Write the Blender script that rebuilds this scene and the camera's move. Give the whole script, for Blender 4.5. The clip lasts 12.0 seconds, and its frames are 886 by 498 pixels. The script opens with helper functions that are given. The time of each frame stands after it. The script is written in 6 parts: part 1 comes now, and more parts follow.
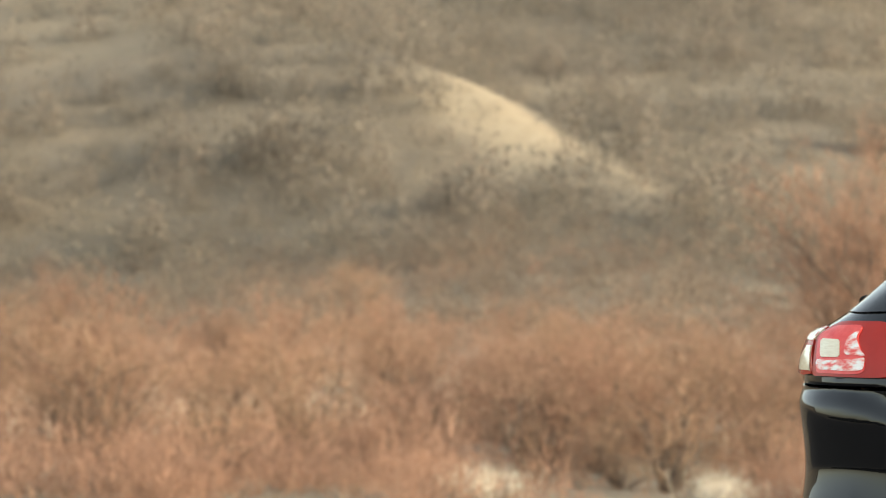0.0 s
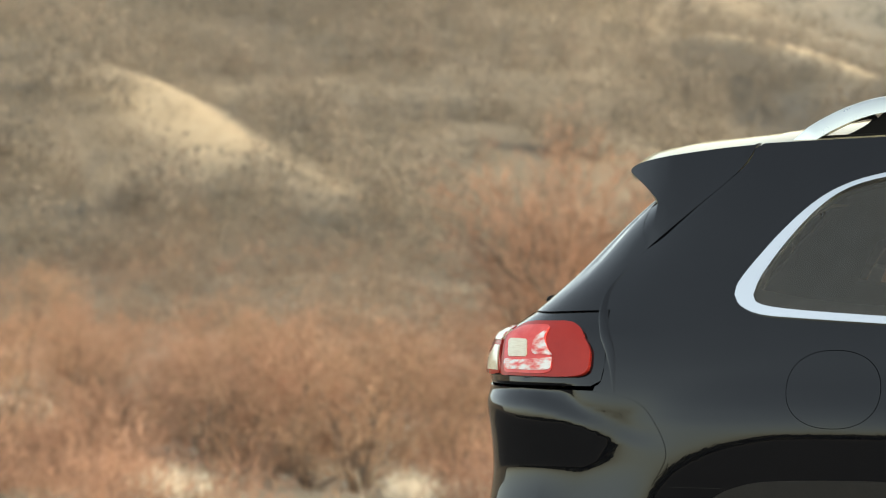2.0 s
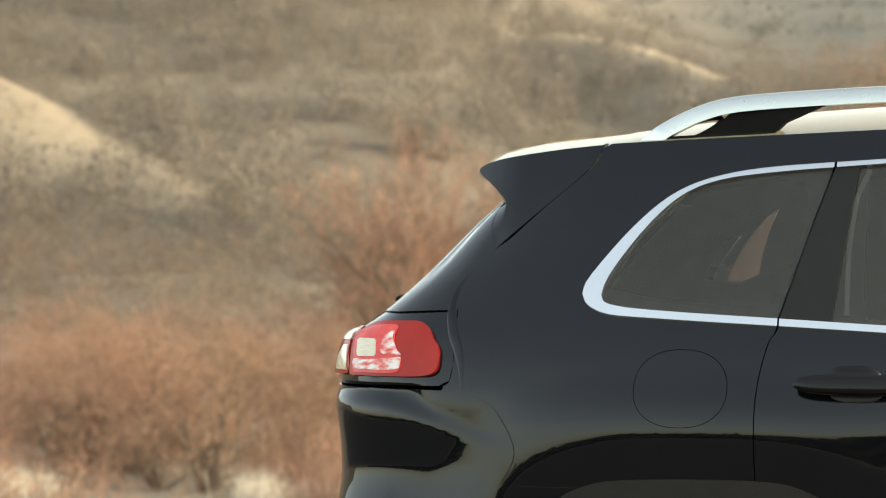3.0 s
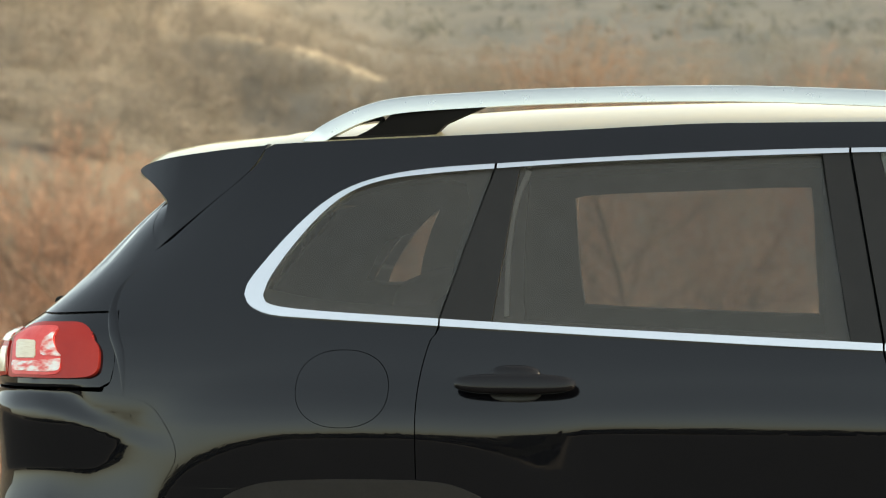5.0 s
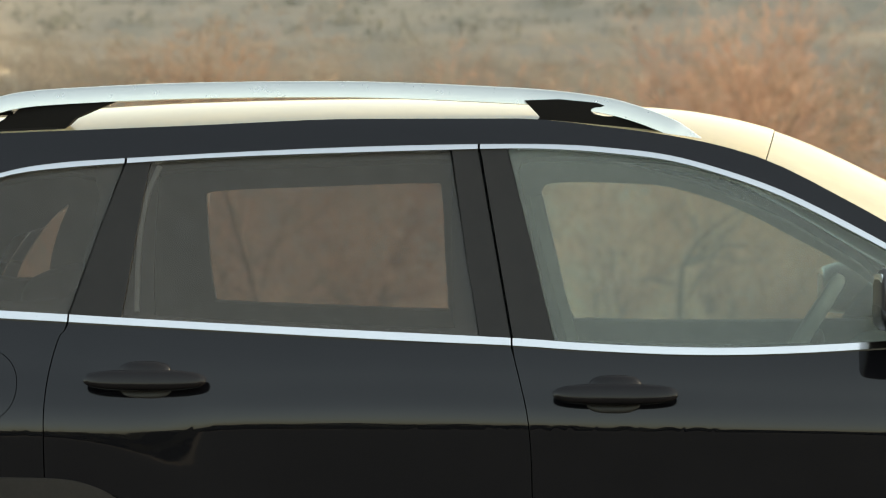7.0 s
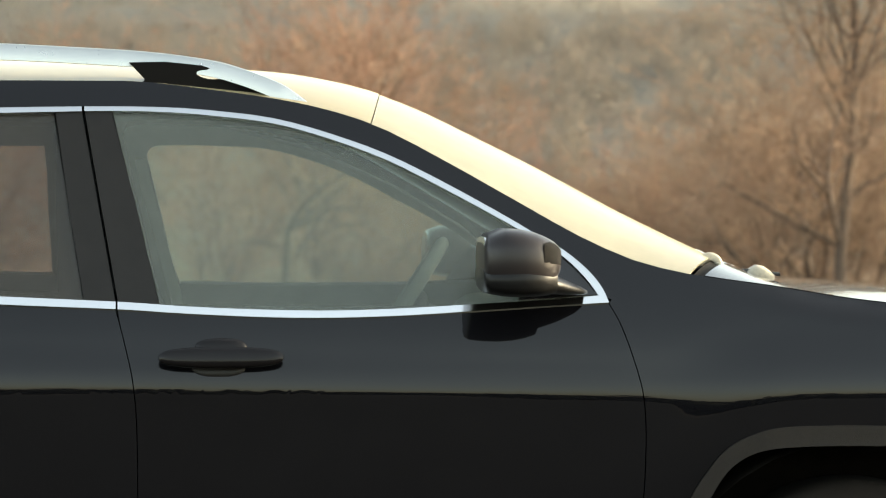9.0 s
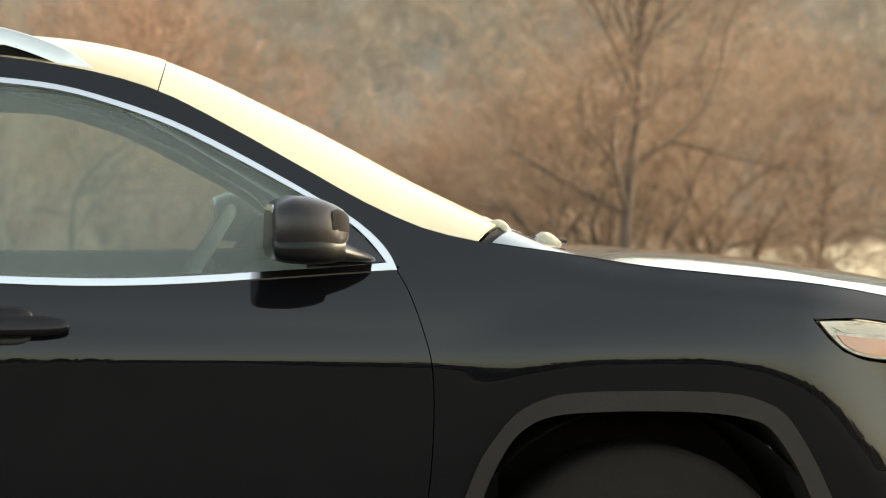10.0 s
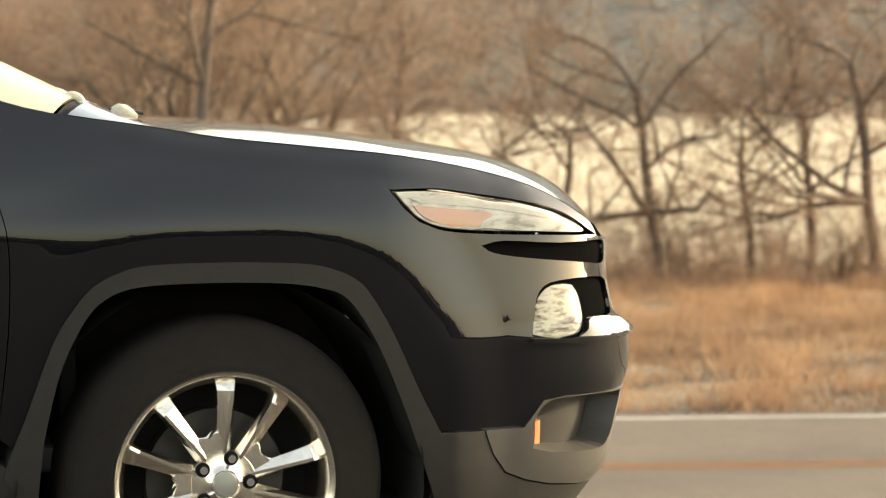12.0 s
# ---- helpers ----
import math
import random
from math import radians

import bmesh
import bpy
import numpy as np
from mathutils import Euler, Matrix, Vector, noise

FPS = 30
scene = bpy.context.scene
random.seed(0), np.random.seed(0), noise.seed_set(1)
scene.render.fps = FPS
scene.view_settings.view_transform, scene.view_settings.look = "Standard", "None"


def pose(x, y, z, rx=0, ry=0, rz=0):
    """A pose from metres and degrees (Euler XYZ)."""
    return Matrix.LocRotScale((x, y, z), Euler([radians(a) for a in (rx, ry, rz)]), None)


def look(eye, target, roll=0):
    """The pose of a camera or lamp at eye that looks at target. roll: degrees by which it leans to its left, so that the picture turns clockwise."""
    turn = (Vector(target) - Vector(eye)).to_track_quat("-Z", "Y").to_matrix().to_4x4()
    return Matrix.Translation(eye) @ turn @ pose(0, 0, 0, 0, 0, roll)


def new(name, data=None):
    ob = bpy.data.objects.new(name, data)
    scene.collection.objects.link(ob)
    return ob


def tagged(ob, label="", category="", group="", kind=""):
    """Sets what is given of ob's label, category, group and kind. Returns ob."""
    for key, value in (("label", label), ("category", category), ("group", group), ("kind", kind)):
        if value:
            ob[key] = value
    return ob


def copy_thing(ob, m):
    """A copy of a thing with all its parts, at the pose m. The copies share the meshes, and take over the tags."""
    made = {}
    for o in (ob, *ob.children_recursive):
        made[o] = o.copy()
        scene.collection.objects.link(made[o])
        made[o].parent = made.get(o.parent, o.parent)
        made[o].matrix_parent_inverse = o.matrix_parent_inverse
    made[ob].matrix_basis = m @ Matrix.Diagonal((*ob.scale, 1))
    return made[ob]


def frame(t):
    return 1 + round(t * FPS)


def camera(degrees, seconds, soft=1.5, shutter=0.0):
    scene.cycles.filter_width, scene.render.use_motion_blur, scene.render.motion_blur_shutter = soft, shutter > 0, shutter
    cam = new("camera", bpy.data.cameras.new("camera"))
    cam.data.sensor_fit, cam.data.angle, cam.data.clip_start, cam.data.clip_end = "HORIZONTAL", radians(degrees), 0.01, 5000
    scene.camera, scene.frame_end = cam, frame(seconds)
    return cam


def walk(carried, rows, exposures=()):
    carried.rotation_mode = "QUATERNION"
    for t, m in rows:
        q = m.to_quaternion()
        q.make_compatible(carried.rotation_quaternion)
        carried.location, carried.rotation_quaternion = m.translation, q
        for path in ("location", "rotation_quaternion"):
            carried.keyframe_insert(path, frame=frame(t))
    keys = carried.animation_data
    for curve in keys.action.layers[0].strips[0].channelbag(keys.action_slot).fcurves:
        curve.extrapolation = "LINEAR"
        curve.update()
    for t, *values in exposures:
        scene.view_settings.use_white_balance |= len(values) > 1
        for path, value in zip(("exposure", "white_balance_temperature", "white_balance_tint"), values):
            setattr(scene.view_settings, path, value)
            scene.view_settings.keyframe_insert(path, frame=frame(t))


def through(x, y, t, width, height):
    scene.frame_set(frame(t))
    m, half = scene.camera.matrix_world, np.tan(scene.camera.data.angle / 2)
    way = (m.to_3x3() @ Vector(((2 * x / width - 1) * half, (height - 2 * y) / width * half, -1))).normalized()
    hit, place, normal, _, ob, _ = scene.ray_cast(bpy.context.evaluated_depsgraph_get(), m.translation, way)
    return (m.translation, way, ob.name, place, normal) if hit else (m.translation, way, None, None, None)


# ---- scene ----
# The camera stands on a tripod and turns: seconds, heading and tilt in degrees
EYE = (0.0, 0.0, 1.295)
TURNS = [
    (0, -26.500, 0.201),
    (0.5, -24.901, 0.201),
    (1, -23.274, 0.203),
    (1.5, -21.695, 0.203),
    (2, -20.219, 0.204),
    (2.5, -18.661, 0.205),
    (3, -17.152, 0.202),
    (5, -10.307, 0.211),
    (5.5, -8.449, 0.219),
    (6, -6.606, 0.217),
    (6.5, -4.745, 0.202),
    (8.5, 3.126, -0.390),
    (9, 5.151, -0.629),
    (9.5, 7.248, -0.941),
    (10, 9.446, -1.292),
    (10.5, 11.721, -1.762),
    (11, 13.915, -2.353),
    (11.5, 15.914, -3.132),
    (12, 18.006, -3.895),
]
cam = camera(17.82, 12.0, soft=1.1)
cam.data.dof.use_dof, cam.data.dof.focus_distance, cam.data.dof.aperture_fstop = True, 6.0, 7.2
walk(cam, [(t, pose(*EYE, 90 + tilt, 0, -turn)) for t, turn, tilt in TURNS], exposures=[(0.0, 1.35, 7100, 5), (6.5, 1.4, 7300, 3), (9.0, 1.45, 7200, 3), (12.0, 1.7, 7700, 6)])

# ---- light: low sun beyond the hills, hazy sky ----
SUN_TURN, SUN_HEIGHT = 84.0, 14.0   # degrees from +y towards +x, and above the horizon
world = bpy.data.worlds.new("world")
scene.world = world
world.use_nodes = True
sky = world.node_tree.nodes.new("ShaderNodeTexSky")
sky.sky_type, sky.sun_disc = "NISHITA", False
sky.sun_elevation, sky.sun_rotation = radians(SUN_HEIGHT), radians(SUN_TURN)
sky.air_density, sky.dust_density, sky.ozone_density = 1.0, 2.4, 0.55
veil = world.node_tree.nodes.new("ShaderNodeHueSaturation")   # thin high cloud takes colour out of the sky
veil.inputs["Saturation"].default_value = 0.6
world.node_tree.links.new(sky.outputs[0], veil.inputs["Color"])
world.node_tree.links.new(veil.outputs[0], world.node_tree.nodes["Background"].inputs[0])
world.node_tree.nodes["Background"].inputs[1].default_value = 0.22
sun = new("sun", bpy.data.lights.new("sun", "SUN"))
sun.data.energy, sun.data.angle, sun.data.color = 3.0, radians(3.0), (1.0, 0.85, 0.65)
sun.matrix_world = look((0, 0, 0), (-math.sin(radians(SUN_TURN)) * math.cos(radians(SUN_HEIGHT)),
                                    -math.cos(radians(SUN_TURN)) * math.cos(radians(SUN_HEIGHT)), -math.sin(radians(SUN_HEIGHT))))


# ---- materials ----
def ramp_nodes(nt, fac, stops):
    r = nt.nodes.new("ShaderNodeValToRGB")
    el = r.color_ramp.elements
    while len(el) < len(stops):
        el.new(0.5)
    for e, (p, c) in zip(el, stops):
        e.position, e.color = p, (*c, 1)
    nt.links.new(fac, r.inputs[0])
    return r.outputs[0]


def noise_node(nt, scale, detail=4, rough=0.6, coord="Object", stretch=None):
    tc = nt.nodes.new("ShaderNodeTexCoord")
    n = nt.nodes.new("ShaderNodeTexNoise")
    n.inputs["Scale"].default_value, n.inputs["Detail"].default_value, n.inputs["Roughness"].default_value = scale, detail, rough
    src = tc.outputs[coord]
    if stretch:
        m = nt.nodes.new("ShaderNodeMapping")
        m.inputs["Scale"].default_value = stretch
        nt.links.new(src, m.inputs[0])
        src = m.outputs[0]
    nt.links.new(src, n.inputs["Vector"])
    return n.outputs[0]


def mat(name, stops, scale=5.0, rough=0.6, metal=0.0, bump=0.0, bump_scale=60.0, coat=0.0, spec=0.5, fine=0.0, stretch=None, rough_var=0.0):
    """A surface whose colour runs over the stops by noise, with a second finer noise and fine relief."""
    m = bpy.data.materials.new(name)
    m.use_nodes = True
    nt = m.node_tree
    b = nt.nodes["Principled BSDF"]
    fac = noise_node(nt, scale, stretch=stretch)
    if fine:
        f2 = noise_node(nt, fine, 3, stretch=stretch)
        mx = nt.nodes.new("ShaderNodeMath")
        mx.operation = "MULTIPLY_ADD"
        nt.links.new(f2, mx.inputs[0])
        mx.inputs[1].default_value = 0.5
        half = nt.nodes.new("ShaderNodeMath")
        half.operation = "MULTIPLY"
        nt.links.new(fac, half.inputs[0])
        half.inputs[1].default_value = 0.5
        nt.links.new(half.outputs[0], mx.inputs[2])
        fac = mx.outputs[0]
    if len(stops) == 1:
        c = stops[0]
        stops = [(0.3, tuple(v * 0.9 for v in c)), (0.7, tuple(min(1, v * 1.1) for v in c))]
    nt.links.new(ramp_nodes(nt, fac, stops), b.inputs["Base Color"])
    b.inputs["Roughness"].default_value, b.inputs["Metallic"].default_value = rough, metal
    b.inputs["Coat Weight"].default_value, b.inputs["Coat Roughness"].default_value = coat, 0.03
    b.inputs["Specular IOR Level"].default_value = spec
    if rough_var:
        mr = nt.nodes.new("ShaderNodeMapRange")
        nt.links.new(noise_node(nt, scale * 3, 4), mr.inputs[0])
        mr.inputs[3].default_value, mr.inputs[4].default_value = max(0.0, rough - rough_var), min(1.0, rough + rough_var)
        nt.links.new(mr.outputs[0], b.inputs["Roughness"])
    if bump:
        bp = nt.nodes.new("ShaderNodeBump")
        bp.inputs["Strength"].default_value = bump
        bp.inputs["Distance"].default_value = 0.01
        nt.links.new(noise_node(nt, bump_scale, 4), bp.inputs["Height"])
        nt.links.new(bp.outputs[0], b.inputs["Normal"])
    return m


# ---- the lie of the land ----
ROAD_N = (math.sin(radians(13.0)), math.cos(radians(13.0)))   # across the road, away from the lay-by


def across(x, y):
    return ROAD_N[0] * x + ROAD_N[1] * y


def smooth(a, b, v):
    t = min(1.0, max(0.0, (v - a) / (b - a)))
    return t * t * (3 - 2 * t)


def polar(turn, r):
    return (r * math.sin(radians(turn)), r * math.cos(radians(turn)))


def ridge(x, y, a, b, za, zb, wide, narrow):
    """A spur's height over its line a-b: gentle on the side of the lay-by, steep behind."""
    dx, dy = b[0] - a[0], b[1] - a[1]
    length = math.hypot(dx, dy)
    t = ((x - a[0]) * dx + (y - a[1]) * dy) / length ** 2
    side = ((x - a[0]) * dy - (y - a[1]) * dx) / length
    w = wide if side > 0 else narrow
    end = 1.0 if 0 <= t <= 1 else math.exp(-((min(abs(t), abs(t - 1)) * length / 60.0) ** 2))
    tt = min(1.0, max(0.0, t))
    return (za + (zb - za) * tt) * math.exp(-(side / w) ** 2) * end


SPURS = [(polar(-33.0, 560), polar(-21.5, 345), 15.5, 8.5, 60.0, 16.0)]
GRASSY = [(0.65, 0.86, 11.0)]   # the grassy stretch along each spur, and how far down it reaches
# bare grassy shoulders farther off: (heading, distance, height) of the crest's two ends, how far the grass reaches down
SHOULDERS = [((-16.2, 640), 52.5, (-11.4, 540), 35.5, 26.0), ((16.4, 620), 28.5, (20.6, 540), 14.5, 30.0), ((4.0, 900), 74.0, (9.6, 860), 69.0, 40.0), ((-29.5, 760), 70.0, (-27.2, 740), 66.0, 40.0), ((-25.6, 820), 75.5, (-21.6, 800), 70.0, 30.0)]


def shoulder(x, y, p, zp, q, zq):
    """Where a point lies by a shoulder's crest: share along it, metres behind it, and the shoulder's height there."""
    turn, r = math.degrees(math.atan2(x, y)), math.hypot(x, y)
    t = (turn - p[0]) / (q[0] - p[0])
    tt = min(1.0, max(0.0, t))
    d = r - (p[1] + (q[1] - p[1]) * tt)
    crest = zp + (zq - zp) * (0.25 * tt + 0.75 * tt * tt)
    past = max(0.0, abs(t - 0.5) - 0.5) * abs(q[0] - p[0]) * math.pi / 180 * r
    fall = 0.2 * (math.sqrt(d * d + 9.0) - 3.0) + 0.0005 * d * d if d < 0 else 0.34 * (math.sqrt(d * d + 9.0) - 3.0)
    return t, d, crest - fall - 0.09 * past


def land(x, y):
    r = math.hypot(x, y)
    if y < -12 or (y < 40 and r > 60 and abs(math.atan2(x, y)) > radians(60)):
        back = smooth(-34, -60, y) * 0.8 + max(0.0, r - 120) * 0.02 * smooth(40, -30, y)
    else:
        back = 0.0
    s = across(x, y)
    z = -2.4 * smooth(7.6, 13.0, s) - 0.6 * smooth(31, 48, s) - 2.6 * smooth(48, 85, s)
    rise = max(0.0, r - 300.0) if y > 0 else 0.0
    turn = math.degrees(math.atan2(x, y))
    tall = 0.2 - 0.075 * smooth(-20, -10, turn)
    hill = tall * min(rise, 560.0) * smooth(0, 120, rise)
    hill += 0.16 * max(0.0, min(r, 3200.0) - 1100.0) * (1 if y > 0 else 0)
    bumps = noise.fractal(Vector((x / 160.0, y / 160.0, 0.3)), 1.0, 2.0, 4) * 3.5 * smooth(60, 500, rise)
    bumps += noise.fractal(Vector((x / 14.0, y / 14.0, 5.3)), 1.0, 2.0, 3) * 0.25 * smooth(34, 60, s)
    bumps += noise.fractal(Vector((x / 3.0, y / 3.0, 2.3)), 1.0, 2.0, 2) * 0.05 * smooth(29.5, 31, s)
    spur = sum(ridge(x, y, *p) for p in SPURS) if r > 200 else 0.0
    cut = -0.15 * smooth(20.0, 20.6, s) * (1 - smooth(28.6, 29.0, s))
    z += hill + bumps + spur + back + cut
    if r > 380 and y > 0:
        for p, zp, q, zq, reach in SHOULDERS:
            z = max(z, shoulder(x, y, p, zp, q, zq)[2])
    return z


def add_mesh(name, verts, faces, material, parent=None, smooth_shade=False):
    me = bpy.data.meshes.new(name)
    me.from_pydata([tuple(v) for v in verts], [], faces)
    me.materials.append(material)
    if smooth_shade:
        me.polygons.foreach_set("use_smooth", [True] * len(me.polygons))
    me.update()
    ob = new(name, me)
    if parent is not None:
        ob.parent = parent
    return ob


def pale(x, y):
    """Where pale dry grass and reeds grow: 0 to 1."""
    r, s = math.hypot(x, y), across(x, y)
    turn = math.degrees(math.atan2(x, y))
    v = 0.0
    if r > 200:
        for (a, b, za, zb, wide, narrow), (t0, t1, reach) in zip(SPURS, GRASSY):
            dx, dy = b[0] - a[0], b[1] - a[1]
            le = math.hypot(dx, dy)
            t = ((x - a[0]) * dx + (y - a[1]) * dy) / le ** 2
            side = ((x - a[0]) * dy - (y - a[1]) * dx) / le
            v = max(v, 0.45 * smooth(-9, -5, side) * (1 - smooth(4, reach, side)) * smooth(t0 - 0.05, t0 + 0.03, t) * (1 - smooth(t1 - 0.06, t1 + 0.05, t)))
        if r > 380 and y > 0:
            for p, zp, q, zq, reach in SHOULDERS:
                t, d, z = shoulder(x, y, p, zp, q, zq)
                v = max(v, 0.62 * smooth(9, 5, d) * smooth(-reach, -reach * 0.35, d) * smooth(-0.04, 0.04, t) * smooth(1.04, 0.94, t))
        v += 0.24 * (1 - 0.75 * smooth(-17, -11, turn)) * smooth(0.18, 0.42, noise.noise(Vector((x / 75.0, y / 75.0, 8.0)))) * smooth(330, 420, r)
    marsh = smooth(80, 92, s) * (1 - smooth(285, 310, r))
    v = max(v, marsh * (0.12 + 0.88 * smooth(10, 15, turn) + 0.45 * smooth(-3.2, -1.6, turn) * smooth(6.6, 5.2, turn)) * smooth(-0.35, 0.15, noise.noise(Vector((x / 30.0, y / 18.0, 3.0)))))
    v = max(v, (0.1 + 0.2 * smooth(5, 12, turn)) * smooth(28.5, 29.5, s) * (1 - smooth(46, 60, s)))
    return min(1.0, v)


def build_ground():
    turns = [-44 + 0.3 * i for i in range(277)]
    turns += [turns[-1] + 4 * i for i in range(1, 70) if turns[-1] + 4 * i < 316]
    radii = []
    r = 3.0
    while r < 4500:
        radii.append(r)
        r *= 1.035 if r < 20 else (1.02 if r < 60 else (1.03 if r < 310 else (1.013 if r < 600 else 1.06)))
    n = len(turns)
    verts = [(0, 0, 0)]
    for r in radii:
        for a in turns:
            x, y = polar(a, r)
            verts.append((x, y, land(x, y)))
    faces = [(0, 1 + (i + 1) % n, 1 + i) for i in range(n)]
    for k in range(len(radii) - 1):
        for i in range(n):
            j = (i + 1) % n
            faces.append((1 + k * n + i, 1 + k * n + j, 1 + (k + 1) * n + j, 1 + (k + 1) * n + i))
    ob = add_mesh("ground", verts, faces, GROUND, smooth_shade=True)
    zone = ob.data.attributes.new("pale_grass", "FLOAT", "POINT")
    zone.data.foreach_set("value", [pale(x, y) for x, y, z in verts])
    # share of haze put into the slopes' colour, by heading and distance
    zone = ob.data.attributes.new("slope_haze", "FLOAT", "POINT")
    zone.data.foreach_set("value", [smooth(-17, -8, math.degrees(math.atan2(x, y))) * smooth(320, 420, math.hypot(x, y)) for x, y, z in verts])
    return ob


def ground_material():
    """Brown scrubby soil that turns to pale straw where the dry grass grows."""
    m = bpy.data.materials.new("dry_ground")
    m.use_nodes = True
    nt = m.node_tree
    b = nt.nodes["Principled BSDF"]
    soil = ramp_nodes(nt, noise_node(nt, 0.05, 8, 0.65, stretch=(1, 0.3, 1)), [(0.3, (0.12, 0.106, 0.086)), (0.45, (0.155, 0.134, 0.105)), (0.6, (0.19, 0.16, 0.122)), (0.72, (0.14, 0.126, 0.104))])
    straw = ramp_nodes(nt, noise_node(nt, 0.35, 6, 0.65), [(0.3, (0.32, 0.255, 0.17)), (0.55, (0.42, 0.345, 0.24)), (0.75, (0.52, 0.44, 0.325))])
    at = nt.nodes.new("ShaderNodeAttribute")
    at.attribute_name = "pale_grass"
    mix = nt.nodes.new("ShaderNodeMix")
    mix.data_type = "RGBA"
    nt.links.new(at.outputs["Fac"], mix.inputs["Factor"])
    # soil greyed to stand for haze over the far slopes
    slope = ramp_nodes(nt, noise_node(nt, 0.04, 6, 0.65, stretch=(1, 0.3, 1)), [(0.35, (0.105, 0.11, 0.1)), (0.6, (0.15, 0.142, 0.124)), (0.75, (0.18, 0.152, 0.125))])
    at2, mix2 = nt.nodes.new("ShaderNodeAttribute"), nt.nodes.new("ShaderNodeMix")
    at2.attribute_name = "slope_haze"
    mix2.data_type = "RGBA"
    nt.links.new(at2.outputs["Fac"], mix2.inputs["Factor"])
    nt.links.new(soil, mix2.inputs["A"])
    nt.links.new(slope, mix2.inputs["B"])
    nt.links.new(mix2.outputs["Result"], mix.inputs["A"])
    nt.links.new(straw, mix.inputs["B"])
    nt.links.new(mix.outputs["Result"], b.inputs["Base Color"])
    b.inputs["Roughness"].default_value, b.inputs["Specular IOR Level"].default_value = 0.95, 0.1
    bp = nt.nodes.new("ShaderNodeBump")
    bp.inputs["Strength"].default_value, bp.inputs["Distance"].default_value = 0.6, 0.08
    nt.links.new(noise_node(nt, 6.0, 6, 0.7), bp.inputs["Height"])
    nt.links.new(bp.outputs[0], b.inputs["Normal"])
    return m


GROUND = ground_material()
ground = build_ground()
tagged(ground, "dry grassy valley ground rising into brown hills", "ground", kind="structure")


# ---- road below the lay-by, asphalt of the lay-by ----
def strip(name, s0, s1, z, length, material, parent=None, x0=None, thick=0.0):
    along = (ROAD_N[1], -ROAD_N[0])
    a0, a1 = x0 if x0 else (-length, length)
    n = max(2, int((a1 - a0) / 2.0))
    verts, faces = [], []
    for i in range(n + 1):
        t = a0 + (a1 - a0) * i / n
        for s in (s0, s1):
            verts.append((along[0] * t + ROAD_N[0] * s, along[1] * t + ROAD_N[1] * s, z))
    if thick:
        m = len(verts)
        verts += [(x, y, zz - thick) for x, y, zz in verts]
    for i in range(n):
        faces.append((2 * i, 2 * i + 2, 2 * i + 3, 2 * i + 1))
        if thick:
            faces.append((2 * i, 2 * i + m, 2 * i + 2 + m, 2 * i + 2))
            faces.append((2 * i + 1, 2 * i + 3, 2 * i + 3 + m, 2 * i + 1 + m))
    return add_mesh(name, verts, faces, material, parent)


YELLOW = mat("worn_yellow_paint", [(0.3, (0.25, 0.085, 0.012)), (0.5, (0.33, 0.115, 0.015)), (0.75, (0.36, 0.14, 0.03))], 2.0, 0.95, spec=0.1, fine=25)
WHITE_LINE = mat("worn_white_paint", [(0.3, (0.36, 0.32, 0.27)), (0.6, (0.5, 0.46, 0.4))], 2.0, 0.7, fine=25)
ASPHALT = mat("pale_asphalt", [(0.3, (0.112, 0.087, 0.065)), (0.5, (0.144, 0.112, 0.084)), (0.7, (0.17, 0.134, 0.1))], 0.7, 0.92, spec=0.25, bump=0.6, bump_scale=60, fine=18)
LAYBY = mat("dark_asphalt", [(0.3, (0.028, 0.026, 0.025)), (0.7, (0.045, 0.042, 0.04))], 0.6, 0.9, spec=0.2, bump=0.4, bump_scale=80, fine=30)
road = strip("road", 20.9, 28.55, -2.37, 120.0, ASPHALT, thick=0.2)
tagged(road, "pale worn two-lane asphalt road below the lay-by", "road", kind="structure")
for s0 in (24.72, 24.98):
    tagged(strip("road_line", s0, s0 + 0.075, -2.366, 120.0, YELLOW), "worn yellow centre line on the road", "road line", kind="structure")
for s0 in (21.2, 28.15):
    tagged(strip("road_line", s0, s0 + 0.12, -2.366, 120.0, WHITE_LINE), "worn white edge line on the road", "road line", kind="structure")
pad = strip("lay_by", -22.0, 7.45, 0.006, 60.0, LAYBY)
tagged(pad, "dark asphalt lay-by above the valley road", "lay-by", kind="structure")

# ---- the car's body as surfaces: plan outline, upright section, top line ----
YC = 6.85   # the car's middle line


def spline(points):
    """A smooth curve through points (a, b), a rising: its value at a, by monotone cubic steps."""
    xs = np.array([p[0] for p in points], float)
    ys = np.array([p[1] for p in points], float)
    d = np.diff(ys) / np.diff(xs)
    m = np.empty_like(ys)
    m[0], m[-1] = d[0], d[-1]
    for i in range(1, len(xs) - 1):
        h0, h1 = xs[i] - xs[i - 1], xs[i + 1] - xs[i]
        m[i] = 0.0 if d[i - 1] * d[i] <= 0 else 3 * (h0 + h1) / ((2 * h1 + h0) / d[i - 1] + (h1 + 2 * h0) / d[i])

    def at(v):
        v = np.clip(v, xs[0], xs[-1])
        i = np.clip(np.searchsorted(xs, v) - 1, 0, len(xs) - 2)
        h = xs[i + 1] - xs[i]
        t = (v - xs[i]) / h
        return ((1 + 2 * t) * (1 - t) ** 2 * ys[i] + t * (1 - t) ** 2 * h * m[i]
                + t * t * (3 - 2 * t) * ys[i + 1] + t * t * (t - 1) * h * m[i + 1])
    return at


